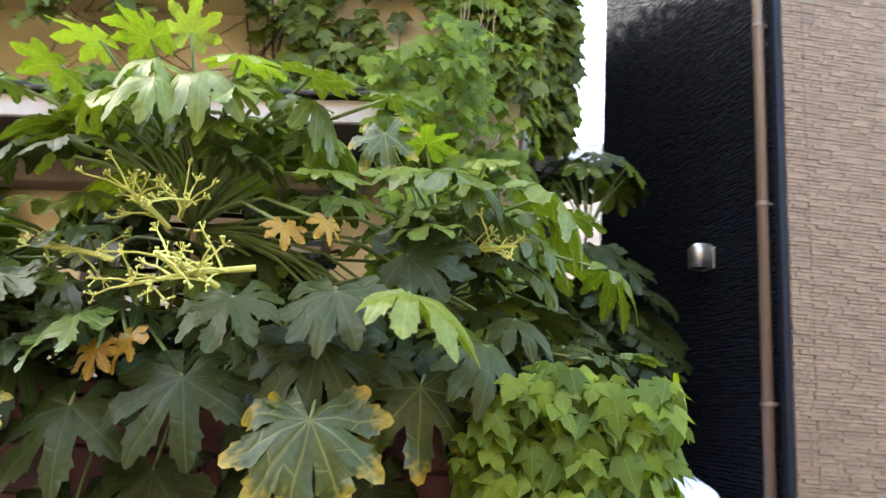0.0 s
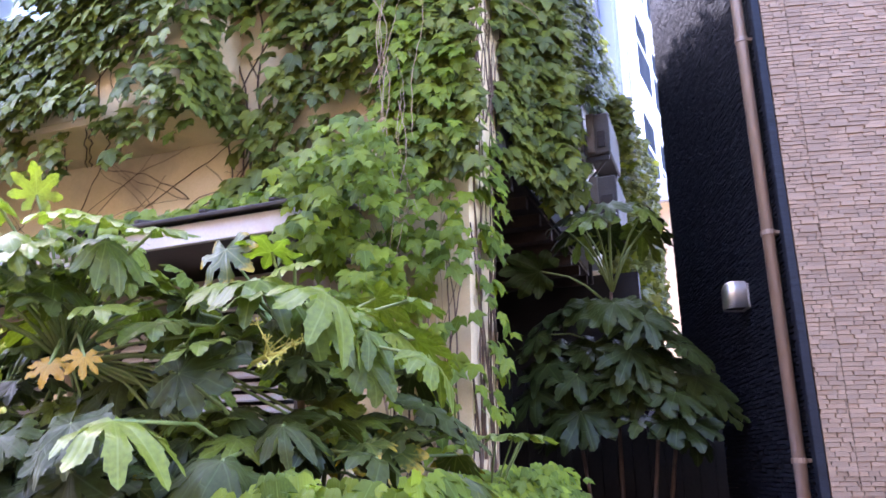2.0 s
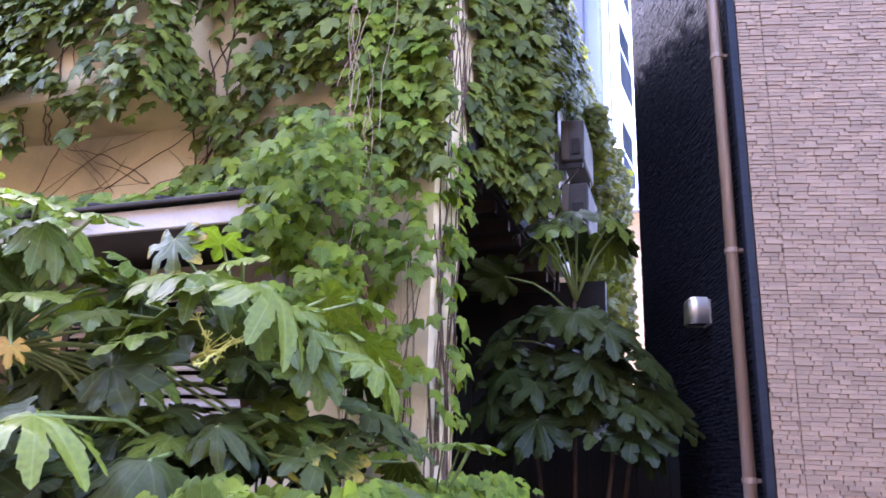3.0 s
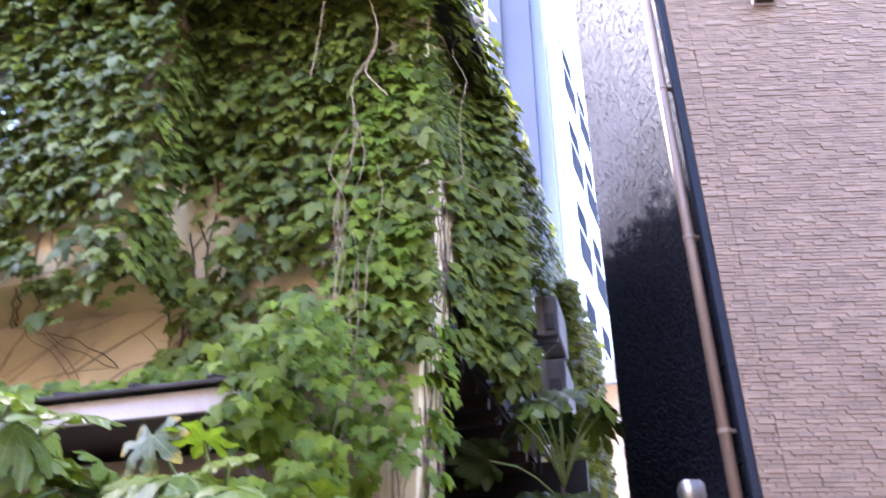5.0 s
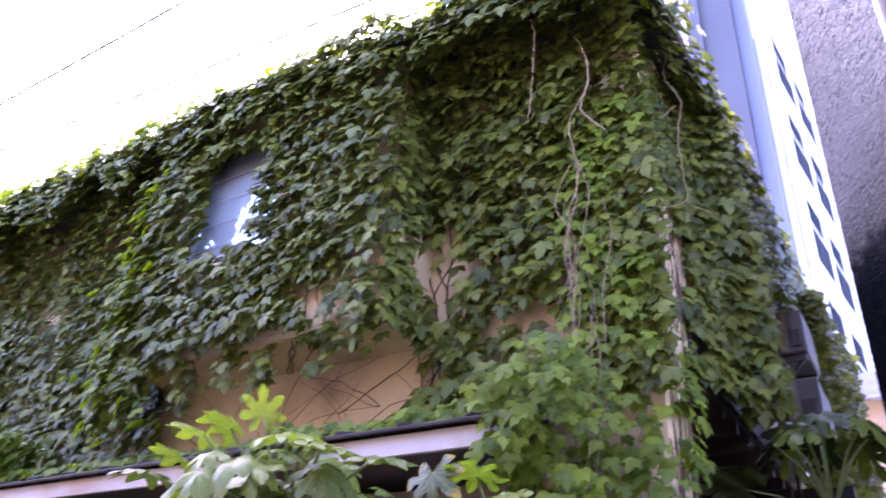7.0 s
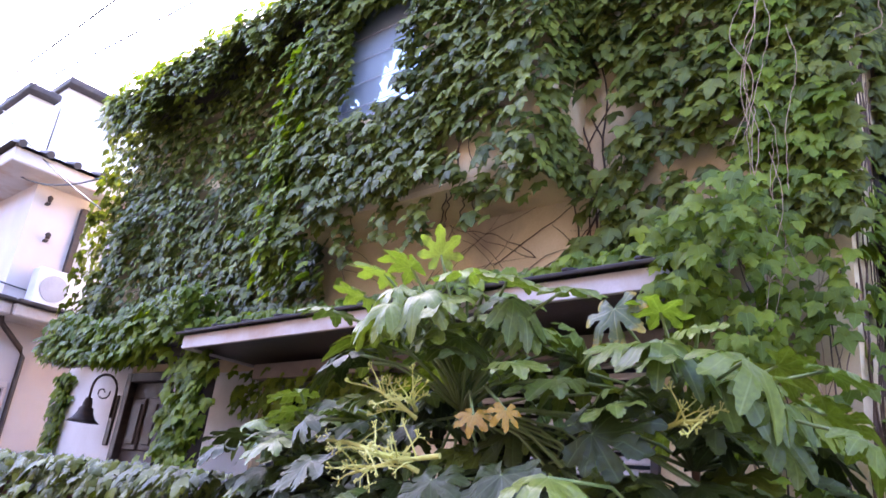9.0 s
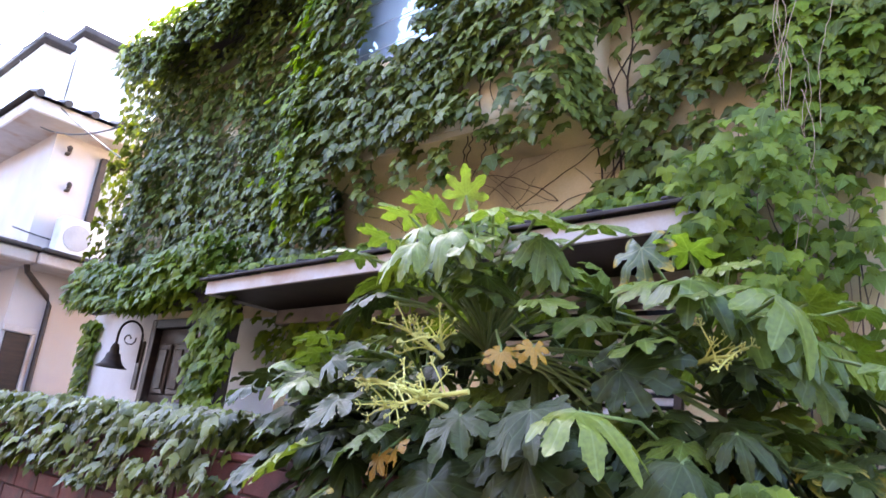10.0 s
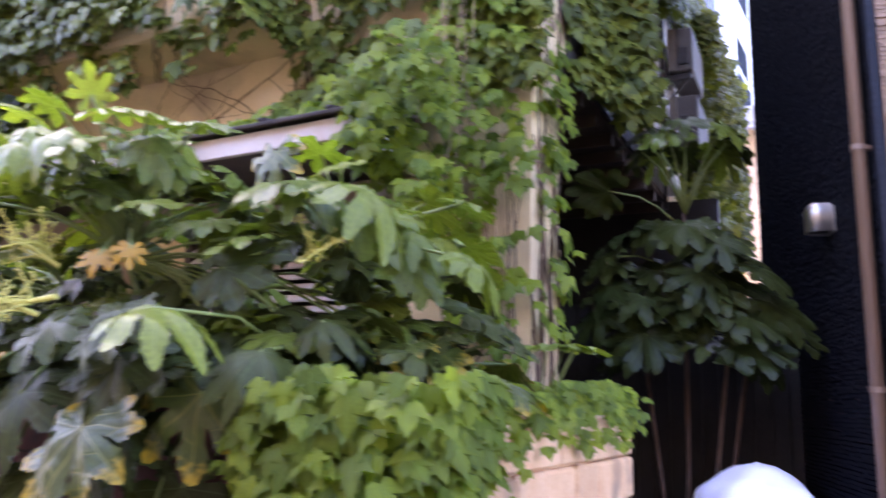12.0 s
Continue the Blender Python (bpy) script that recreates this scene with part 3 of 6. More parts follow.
# ---- garden wall ----
GY0, GY1, GZ, GX0, GXS = 2.18, 2.38, 1.50, -11.5, 0.42
gw = setting("garden_wall", B().box((GX0, GY0 + 0.015, 0), (GXS, GY1, GZ - 0.01)), MORTAR, "red-brown brick garden wall with dark joints")
part("coping", B().box((GX0, GY0 - 0.01, GZ - 0.008), (GXS, GY1 + 0.02, GZ + 0.035), 0.01), RED_BRICK, gw)
SWM = Matrix.Translation((GXS + 0.035, GY0 + 0.01, 0)) @ Matrix.Rotation(radians(87.9), 4, "Z")
SWL, SWH = 1.88, 1.545
sw = setting("stone_wall_return", B().box((0.06, 0.02, 0), (SWL - 0.01, 0.16, SWH - 0.02), 0, SWM), BEIGE_STONE, "beige stone block wall turning back along the alley")

# ---- dark neighbouring house at the alley ----
NC = Vector((1.697, 4.53, 0))
NM = Matrix.Translation(NC) @ Matrix.Rotation(radians(11.5), 4, "Z")
NH = 10.9
DEEP, WIDE = 2.9, 7.0
NS = Matrix.Translation(NC) @ Matrix.Rotation(radians(14.5), 4, "Z")
setting("neighbour_core", B().box((0.22, 0.03, 0), (WIDE, DEEP, NH), 0, NM).box((0.03, 0.06, 0), (1.5, DEEP - 0.01, NH - 0.01), 0, NS), MORTAR, "body of the neighbouring house")
setting("corner_trim", B().box((-0.03, -0.012, 0), (0.018, 0.05, NH), 0.005, NM), DARK_SIDING, "black corner trim of the neighbouring house")
p = thing("downpipe", "bronze downpipe with clips on the black siding", "pipe", NS @ Vector((-0.09, 0.098, 0)))
part("pipe", B().tube([NS @ Vector((-0.075, 0.098, 0)), NS @ Vector((-0.075, 0.098, NH - 0.1))], 0.034, 12), PIPE_METAL, p, smooth=True)
for z in (0.47, 1.70, 2.93, 4.16, 5.39, 6.62, 7.85, 9.08):
    part("pipe_clip", B().tube([NS @ Vector((-0.075, 0.098, z - 0.014)), NS @ Vector((-0.075, 0.098, z + 0.014))], 0.04, 12)
         .box((-0.07, 0.078, z - 0.01), (0.0, 0.118, z + 0.01), 0.002, NS), PIPE_METAL, p)


def hood(name, at, r, out, parent_label):
    """A round metal vent hood: a dome over a short collar, facing out from its wall. at: matrix with +x out of the wall."""
    h = thing(name, parent_label, "vent hood", at.translation, "vent hoods")
    shell = B()
    rings = [(0.94, 0.1), (0.94, -1.35), (1.0, -1.35), (1.0, 0.2), (0.97, 0.45), (0.86, 0.72), (0.68, 0.94), (0.42, 1.1), (0.15, 1.17), (0.02, 1.18)]
    for f, z in rings:
        q = f * r
        shell.v += [tuple(at @ Vector(c)) for c in [(0, -q, z * r)] + [(0.9 * r + q * math.cos(a), q * math.sin(a), z * r) for a in [math.pi * (k / 16 - 0.5) for k in range(17)]] + [(0, q, z * r)]]
    for i in range(len(rings) - 1):
        shell.f += [(i * 19 + k, i * 19 + k + 1, i * 19 + k + 20, i * 19 + k + 19) for k in range(18)]
    part("hood", shell, STEEL, h, smooth=True)
    part("flange", B().box((-0.012, -1.06 * r, -1.38 * r), (0.004, 1.06 * r, 0.75 * r), 0.003, at), STEEL, h)
    part("grille", B().box((0.002, -0.9 * r, -1.2 * r), (1.6 * r, 0.9 * r, -1.17 * r), 0, at), DARK_WOOD, h)
    return h


vent_at = NS @ Vector((-0.024, 0.845, 2.75))
hood("vent_hood", Matrix.Translation(vent_at) @ Matrix.Rotation(radians(194.5), 4, "Z"), 0.075, 0.15, "brushed steel vent hood on the black siding")
vent2 = NM @ Vector((0.985, -0.03, 3.2))
hood("vent_hood", Matrix.Translation(vent2) @ Matrix.Rotation(radians(281.5), 4, "Z"), 0.075, 0.15, "brushed steel vent hood on the brown siding")
vent3 = NM @ Vector((0.72, -0.03, 6.15))
hood("vent_hood", Matrix.Translation(vent3) @ Matrix.Rotation(radians(281.5), 4, "Z"), 0.075, 0.15, "brushed steel vent hood high on the brown siding")

# covered scooter in the alley
def cover():
    t = thing("covered_scooter", "scooter under a pale lavender plastic cover", "scooter", (1.02, 4.6, 0))
    me_v, me_f = [], []
    nu, nv = 28, 18
    for i in range(nu + 1):
        for j in range(nv + 1):
            u, v = i / nu, j / nv
            a = math.pi * 2 * u
            k = min(1.0, (1 - v) / 0.55)
            rx, ry = 0.30 * (0.25 + 0.75 * math.sin(k * math.pi / 2)), 0.85 * (0.15 + 0.85 * math.sin(k * math.pi / 2))
            fold = 1 + 0.08 * math.sin(a * 7 + 2.0 * math.sin(a * 2)) * (1 - 0.6 * v)
            z = 0.12 + 0.98 * v / 0.5 if v < 0.5 else 1.10 + 0.22 * ((v - 0.5) / 0.5) ** 0.8
            dip = 0.16 * (0.5 - 0.5 * math.cos(min(1, max(0, (math.sin(a) * ry + 0.3) / 0.9)) * math.pi)) * (v > 0.3)
            x, y = rx * fold * math.cos(a), ry * fold * math.sin(a)
            nz = 0.05 * noise.noise(Vector((x * 5, y * 5, z * 4)))
            if v >= 1:
                x = y = 0.0
            me_v.append((1.02 + x, 4.9 + y, z - dip + nz))
    for i in range(nu):
        for j in range(nv):
            q = i * (nv + 1) + j
            me_f.append((q, q + nv + 1, q + nv + 2, q + 1))
    b = B()
    b.v, b.f = me_v, me_f
    part("cover", b, SHEET, t, smooth=True)
    for y in (4.35, 5.45):
        part("wheel", B().tube([(0.97, y, 0.22), (1.07, y, 0.22)], 0.22, 20), BLACK_CABLE, t)


cover()

# ---- neighbouring house beyond the door ----
nb = thing("neighbour_house", "pale two-storey house with tiled eaves", "house", (-13, 5, 0))
part("wall", B().box((-17, 3.45, 0), (-11, 11, 5.75)), NEIGHBOUR_PLASTER, nb)


def hip(x0, x1, y0, y1, z, t, rise):
    b = B().box((x0, y0, z), (x1, y1, z + t), 0.02)
    a = min(x1 - x0, y1 - y0) / 2
    zt = z + t
    r0, r1 = (x0 + a, (y0 + y1) / 2, zt + rise), (x1 - a, (y0 + y1) / 2, zt + rise)
    if y1 - y0 > x1 - x0:
        r0, r1 = ((x0 + x1) / 2, y0 + a, zt + rise), ((x0 + x1) / 2, y1 - a, zt + rise)
    return b, r0, r1


b, _, _ = hip(-17.5, -10.45, 2.85, 11.5, 5.72, 0.22, 1.2)
part("eave_board", b, FASCIA, nb)
rb = B()
e = [(-17.6, 2.75, 5.945), (-10.35, 2.75, 5.945), (-10.35, 11.6, 5.945), (-17.6, 11.6, 5.945)]
r0, r1 = (-14.0, 6.4, 7.1), (-14.0, 8.0, 7.1)
rb.quad(e[0], e[1], r0).quad(e[1], e[2], r1, r0).quad(e[2], e[3], r1).quad(e[3], e[0], r0, r1)
roof_part = part("roof", rb, ROOF_DARK, nb)
for i in range(22):
    y = 2.9 + i * 0.4
    part("edge_tile", B().tube([(-10.32, y, 5.96), (-10.75, y, 6.08)], 0.06, 8), ROOF_DARK, roof_part)
part("lower_roof", B().box((-17.5, 2.3, 3.55), (-10.3, 3.44, 3.72), 0.02).box((-10.98, 3.45, 3.55), (-10.25, 6.5, 3.72), 0.02), FASCIA, nb)
part("lower_roof_edge", B().box((-17.6, 2.2, 3.722), (-10.2, 3.44, 3.78), 0.015).box((-10.98, 3.45, 3.722), (-10.15, 6.6, 3.78), 0.015), ROOF_DARK, nb)
w = part("window", B().box((-10.99, 4.15, 4.2), (-10.9, 4.25, 5.55), 0.01).box((-10.99, 5.9, 4.2), (-10.9, 6.0, 5.55), 0.01)
         .box((-10.99, 4.251, 4.2), (-10.9, 5.899, 4.28), 0.01).box((-10.99, 4.251, 5.47), (-10.9, 5.899, 5.55), 0.01), DARK_WOOD, nb, "dark framed window")
part("pane", B().box((-10.985, 4.251, 4.281), (-10.96, 5.899, 5.469)), GREY_METAL, w)
# flat dark panel on the wall stands in for the shaded opening
w = part("lower_opening_panel", B().box((-10.999, 3.5, 0.02), (-10.97, 3.84, 2.62), 0.01), DARK_WOOD, nb, "dark panel standing in for the shade of the lower doorway")
part("door_trim", B().box((-10.999, 3.45, 2.63), (-10.94, 3.9, 2.72), 0.01).box((-10.999, 3.842, 0.02), (-10.94, 3.9, 2.629), 0.01), FASCIA, w)
part("drain_pipe", B().tube([(-10.6, 3.42, 3.56), (-10.62, 3.46, 3.46), (-10.94, 3.9, 3.22), (-10.95, 3.97, 3.1), (-10.95, 3.99, 0)], 0.04, 8), DARK_WOOD, nb)
ac = thing("air_conditioner", "white outdoor air conditioner unit on the lower roof", "air conditioner", (-10.7, 4.0, 3.78))
part("casing", B().box((-10.88, 3.72, 3.83), (-10.58, 4.48, 4.4), 0.02), WHITE_METAL, ac)
part("fan_grille", B().tube([(-10.579, 3.98, 4.11), (-10.565, 3.98, 4.11)], 0.2, 24), GREY_METAL, ac)
part("foot", B().box((-10.86, 3.8, 3.781), (-10.6, 3.86, 3.829)), GREY_METAL, ac)
part("foot", B().box((-10.86, 4.34, 3.781), (-10.6, 4.4, 3.829)), GREY_METAL, ac)
fb = thing("far_house", "white upper storey with dark flat roof edges", "house", (-19, 9, 0))
part("wall", B().box((-22, 4.15, 0), (-16.1, 4.82, 9.3)).box((-22, 4.86, 0), (-16.1, 9, 9.85)), WHITE_PLASTER, fb)
part("roof", B().box((-22.2, 4.02, 9.302), (-15.8, 4.72, 9.46), 0.02), ROOF_DARK, fb)
part("roof", B().box((-22.2, 4.76, 9.852), (-15.8, 9.2, 10.02), 0.02), ROOF_DARK, fb)

# ---- apartment tower and small house beyond the alley ----
def brought_near(ob, f):
    """Scales a far building about the viewer's standing place, so that its storeys come out about three metres high."""
    eye = Vector((1.19, 0.05, 1.77))
    ob.location = eye + (ob.location - eye) * f
    ob.scale = (f, f, f)


ZT = -2.45
tw = thing("apartment_tower", "grey and white apartment tower with stacked balconies", "tower", (-2.9, 46.3, 0))
# front in darker grey, side in paler blue, as light falls on them
part("shaft", B().box((-7.3, 44.5, ZT), (-3.85, 46.3, 54.2)), TOWER_FRONT_SHADE, tw)
part("shaft_rib", B().box((-7.3, 44.1, ZT), (-6.2, 44.49, 54.0)), TOWER_FRONT_SHADE, tw)
part("shaft_side", B().box((-3.84, 45.0, ZT), (-2.95, 46.3, 52.6)), TOWER_SIDE_SHADE, tw)
part("shaft_cap", B().box((-7.4, 44.0, 54.21), (-3.75, 46.4, 54.4)), TOWER_WHITE, tw)
part("shaft_edge", B().box((-7.75, 44.6, ZT), (-7.31, 46.3, 53.4)), TOWER_WHITE, tw)
part("wall", B().box((-7.2, 46.31, ZT), (-2.9, 84, 47.0)).box((-2.94, 46.31, ZT), (-2.5, 46.6, 47.0)).box((-2.4, 46.35, ZT), (-2.16, 46.75, 47.0)), TOWER_WHITE, tw)
STOREY = 7.9
slab_m = B().box((-2.499, 46.76, -0.32), (-2.06, 59.05, 0.32)).mesh("balcony_slab", TOWER_WHITE)
pillar = B().box((-2.499, 0, ZT), (-2.03, 0.95, 47.4)).mesh("pillar", TOWER_WHITE)
for y in (46.76, 52.4, 58.1):
    under(new("pillar", pillar), tw).matrix_basis = Matrix.Translation((0, y, 0))
part("end_wall", B().box((-2.899, 59.06, ZT), (-1.95, 84, 47.4)), TOWER_WHITE, tw)
back_m = B().box((-2.898, 0.0, 0.33), (-2.22, 4.68, 7.57)).mesh("recess_wall", WHITE_PLASTER)
pane_m = B().box((-2.219, 0.2, 0.34), (-2.18, 4.5, 5.8)).mesh("balcony_window", TOWER_PANE)
rail_m = B().box((-2.1, 0.0, 0.33), (-2.07, 4.68, 3.1)).mesh("railing", RAIL_DARK)
bar_m = B().box((-2.12, 0.0, 3.11), (-2.05, 4.68, 3.35)).mesh("rail_bar", TOWER_WHITE)
for k in range(0, 6):
    under(new("balcony_slab", slab_m), tw).matrix_basis = Matrix.Translation((0, 0, k * STOREY + 3.6))
    for y0 in (47.715, 53.38):
        lift = Matrix.Translation((0, y0, k * STOREY + 3.6))
        for nm, me in (("recess_wall", back_m), ("balcony_window", pane_m), ("railing", rail_m), ("rail_bar", bar_m)):
            under(new(nm, me), tw).matrix_basis = lift
tw.rotation_euler = (0, 0, radians(-6))
brought_near(tw, 0.42)
ZH = -0.91
sh = thing("small_house", "small white house with a grey tiled roof at the alley end", "house", (0, 22, 0))
part("wall", B().box((-3, 20.0, ZH), (5, 26, 8.5)), WHITE_PLASTER, sh)
rb = B()
rb.quad((-3.4, 19.5, 8.4), (5.4, 19.5, 8.4), (5.4, 23, 10.3), (-3.4, 23, 10.3)).quad((5.4, 26.5, 8.4), (-3.4, 26.5, 8.4), (-3.4, 23, 10.3), (5.4, 23, 10.3))
part("roof", rb, CONCRETE, sh)
part("gutter", B().tube([(-3.4, 19.46, 8.36), (5.4, 19.46, 8.36)], 0.07, 8), GREY_METAL, sh)
for i in range(14):
    f = i / 14
    part("roof_course", B().box((-3.4, 19.5 + 3.5 * f - 0.03, 8.42 + 1.9 * f), (5.4, 19.5 + 3.5 * f + 0.05, 8.47 + 1.9 * f)), CONCRETE, sh)
brought_near(sh, 0.66)

# overhead cables
for name, a, z in (("overhead_cable", (-30, 2.9, 9.9), (12, 5.8, 9.9)), ("overhead_cable", (-30, 3.4, 9.9), (12, 3.7, 9.9))):
    a, z = Vector(a), Vector(z)
    pts = [a.lerp(z, k / 16) + Vector((0, 0, -0.9 * 4 * (k / 16) * (1 - k / 16))) for k in range(17)]
    tagged(part(name, B().tube(pts, 0.016, 5), BLACK_CABLE), "thin black overhead cable across the sky", "cable", "overhead cables")
for a, z, sag in (((-8.4, 3.4, 5.2), (-11.0, 3.2, 5.7), 0.12), ((-8.4, 3.5, 4.8), (-12.5, 3.0, 7.2), 0.1), ((-10.95, 3.2, 4.1), (-10.95, 5.0, 4.2), 0.08)):
    a, z = Vector(a), Vector(z)
    pts = [a.lerp(z, k / 10) + Vector((0, 0, -4 * sag * (k / 10) * (1 - k / 10))) for k in range(11)]
    tagged(part("service_cable", B().tube(pts, 0.011, 5), BLACK_CABLE), "thin dark service cable between the houses", "cable", "service cables")

# made-up gate closing the alley, near-black to stand for the low shade there
g = thing("alley_shade_gate", "made-up near-black gate standing in for the lower alley's shade", "gate", (0.5, 6.3, 0))
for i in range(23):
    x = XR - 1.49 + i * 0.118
    part("board", B().box((x, 6.28, 0.04), (x + 0.115, 6.305, 2.38), 0.004), SHADE_BOARD, g)
part("backing", B().box((XR - 1.49, 6.352, 0.02), (XR + 1.19, 6.37, 2.36)), SHADE_BOARD, g)
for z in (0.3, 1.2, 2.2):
    part("rail", B().box((XR - 1.49, 6.306, z), (XR + 1.19, 6.35, z + 0.09), 0.005), SHADE_BOARD, g)

for y, z in ((3.65, 5.46), (3.78, 4.9)):
    t = thing("wire_insulator", "small dark cable insulator on the plaster wall", "insulator", (-10.9, y, z), "insulators")
    part("bracket", B().box((-10.999, y - 0.03, z - 0.05), (-10.9, y + 0.03, z - 0.01), 0.006), DARK_WOOD, t)
    part("knob", B().lathe([(0.004, -0.01), (0.035, 0.0), (0.03, 0.03), (0.045, 0.05), (0.03, 0.08), (0.004, 0.1)], (-10.9, y, z), 12), DARK_WOOD, t, smooth=True)

fb = thing("far_block", "beige far apartment block behind the tower", "building", (-11, 62, 0))
part("wall", B().box((-14, 60, ZT), (-9.4, 64, 70)), NEIGHBOUR_PLASTER, fb)
for k in range(7):
    w = part("window", B().box((-13, 59.9, 46 + k * 3.6), (-9.6, 59.99, 48 + k * 3.6)), TOWER_PANE, fb)
    part("balcony", B().box((-13.6, 58.8, 44.6 + k * 3.6), (-9.3, 59.89, 45.9 + k * 3.6), 0.05), GREY_METAL, fb)
brought_near(fb, 0.42)

# unseen walls added behind the viewer, closing the street and shaping its bounced light
setting("unseen_bounce_wall", B().box((-26, -4.2, 2.6), (18, -3.7, 6.8)), BOUNCE_WALL, "plain brown unseen wall added across the street to set the bounced light")
# dark base keeps bounced light off the low leaves
setting("unseen_bounce_base", B().box((-26, -4.2, 0), (18, -3.68, 2.598)), SHADE_BOARD, "dark unseen base added across the street to cut the low bounced light")

# ---- leaves ----


def ivy_template(k):
    """A three-lobed ivy leaf of length 1, stem at the origin, tip towards -y, seen from +z."""
    r = random.Random(k)
    half = [(0.0, 0.0), (0.22, 0.14), (0.42, 0.05), (0.51, -0.14), (0.70, -0.52), (0.45, -0.45), (0.32, -0.53), (0.29, -0.74), (0.11, -0.93), (0.0, -1.16)]
    half = [(x * (1 + r.uniform(-0.08, 0.08)), y + (r.uniform(-0.03, 0.03) if 0 < i < 9 else 0)) for i, (x, y) in enumerate(half)]
    other = [(-x * (1 + r.uniform(-0.1, 0.1)), y) for x, y in half[1:-1]]
    outline = half + other[::-1]
    cup, curl, wave = r.uniform(0.10, 0.28), r.uniform(0.15, 0.4), r.uniform(0.02, 0.06)

    def z(x, y):
        return -cup * abs(x) ** 1.3 - curl * y * y * 0.6 + wave * math.sin(9 * x + 5 * y + k)
    v = [(0.0, -0.36, z(0, -0.36) + 0.03)] + [(x, y, z(x, y)) for x, y in outline]
    n = len(outline)
    f = [(0, 1 + (i + 1) % n, 1 + i) for i in range(n)]
    return np.array(v), f


IVY_T = [ivy_template(k) for k in range(6)]


def leaf_mesh(name, v, f, uv, mat):
    me = bpy.data.meshes.new(name)
    me.from_pydata([tuple(p) for p in v], [], f)
    layer = me.uv_layers.new(name="blade")
    idx = np.zeros(len(me.loops), dtype=np.int32)
    me.loops.foreach_get("vertex_index", idx)
    layer.data.foreach_set("uv", np.asarray(uv, dtype=np.float32)[idx].ravel())
    me.polygons.foreach_set("use_smooth", [True] * len(me.polygons))
    me.materials.append(mat)
    me.update()
    return me


def basis(tip, normal):
    """Columns x, y, z of a leaf whose -y is the tip direction and whose z is the upper face."""
    y = -tip / np.linalg.norm(tip)
    z = normal - y * np.dot(normal, y)
    z = z / np.linalg.norm(z)
    return np.stack([np.cross(y, z), y, z], axis=1)


def ivy(name, label, spots, size, mat, mat_one, singles, near, group="climbing ivy"):
    """spots: (place, outward normal, droop) for each leaf. The ones that near() picks become single leaves, up to a number; the rest is joined."""
    r = random.Random(name)
    at = np.mean([s[0] for s in spots], axis=0)
    t = thing(name, label, "ivy", (at[0], at[1], min(s[0][2] for s in spots)), group)
    one = [leaf_mesh("ivy_leaf", v, f, v[:, :2], mat_one) for v, f in IVY_T]
    vs, fs, uvs, o, used = [], [], [], 0, 0
    for place, normal, droop in spots:
        k = r.randrange(6)
        v, f = IVY_T[k]
        n = np.array(normal, dtype=float)
        side = np.cross((0, 0, 1.0), n)
        s = size * r.choice((0.55, 0.75, 0.9, 1.0, 1.0, 1.15, 1.25))
        up = np.array((0, 0, 1.0))
        face = n * r.uniform(0.5, 0.9) + up * r.uniform(0.45, 1.1) + side * r.uniform(-0.32, 0.32)
        tip = -up * r.uniform(0.5, 1.0) + side * r.uniform(-0.45, 0.45) + n * r.uniform(0.1, 0.7)
        m = basis(tip, face)
        if used < singles and near(place):
            ob = under(new("ivy_leaf", one[k]), t)
            mm = Matrix([list(row) + [0] for row in (m * s)] + [[0, 0, 0, 1]])
            ob.matrix_basis = Matrix.Translation(Vector(place)) @ mm
            used += 1
            continue
        vs.append((v * s) @ m.T + np.array(place))
        uvs.append(v[:, :2])
        fs += [(a + o, b + o, c + o) for a, b, c in f]
        o += len(v)
    if vs:
        me = leaf_mesh("foliage", np.concatenate(vs), fs, np.concatenate(uvs), mat)
        tagged(under(new("foliage", me), t), kind="stuff")
    return t


def fractal(x, z, s=1.0, seed=0.0):
    return noise.fractal(Vector((x * s + seed, z * s, seed * 1.7)), 1.0, 2.0, 4)


R = random.Random(5)


def scatter(n, x0, x1, z0, z1, keep, put):
    out = []
    for _ in range(n):
        x, z = R.uniform(x0, x1), R.uniform(z0, z1)
        if R.random() < keep(x, z):
            out.append(put(x, z))
    return out


def clear(x, z, cx, cz, rx, rz):
    """0 inside an elliptical gap, 1 well outside."""
    d = math.hypot((x - cx) / rx, (z - cz) / rz) + 0.35 * fractal(x, z, 3.0, 4.0)
    return max(0.0, min(1.0, (d - 0.75) / 0.35))


def tier(x, z, seed):
    """Leaves hang in overlapping tiers: 0 in the shaded gap under a tier, 1 on its lit top."""
    f = (z / 0.17 + 1.6 * fractal(x, z, 0.9, seed)) % 1.0
    return f


def bay_keep(x, z):
    k = 1.0
    edge = 0.06 * fractal(x, z, 5.0, 2.0)
    if z > 4.58 + edge and x < -2.8 + edge and x > -3.5 + edge and z < 5.6 + edge:
        return 0.0
    if 4.6 < z < 5.7 and -4.0 < x < -3.4:
        k *= 0.3 if fractal(x, z, 3.2, 12.0) < 0.05 else 0.9
    low = Z1 + 0.02 - 0.42 * max(0, fractal(x, 0, 3.4, 1.0)) - 0.3 * max(0, (-3.5 - x) / 0.5)
    if z < low:
        return 0.0
    k *= (0.4 + 0.6 * clear(x, z, -1.62, 4.4, 0.07, 0.26)) * (0.4 + 0.6 * clear(x, z, -1.95, 4.02, 0.4, 0.22)) * clear(x, z, -2.15, 4.0, 0.12, 0.08)
    k *= clear(x, z, -1.62, 5.0, 0.05, 0.2) * clear(x, z, -3.95, 4.15, 0.12, 0.08)
    return k * max(0.3, min(1, 0.95 + 0.8 * fractal(x, z, 1.3, 8.0)))


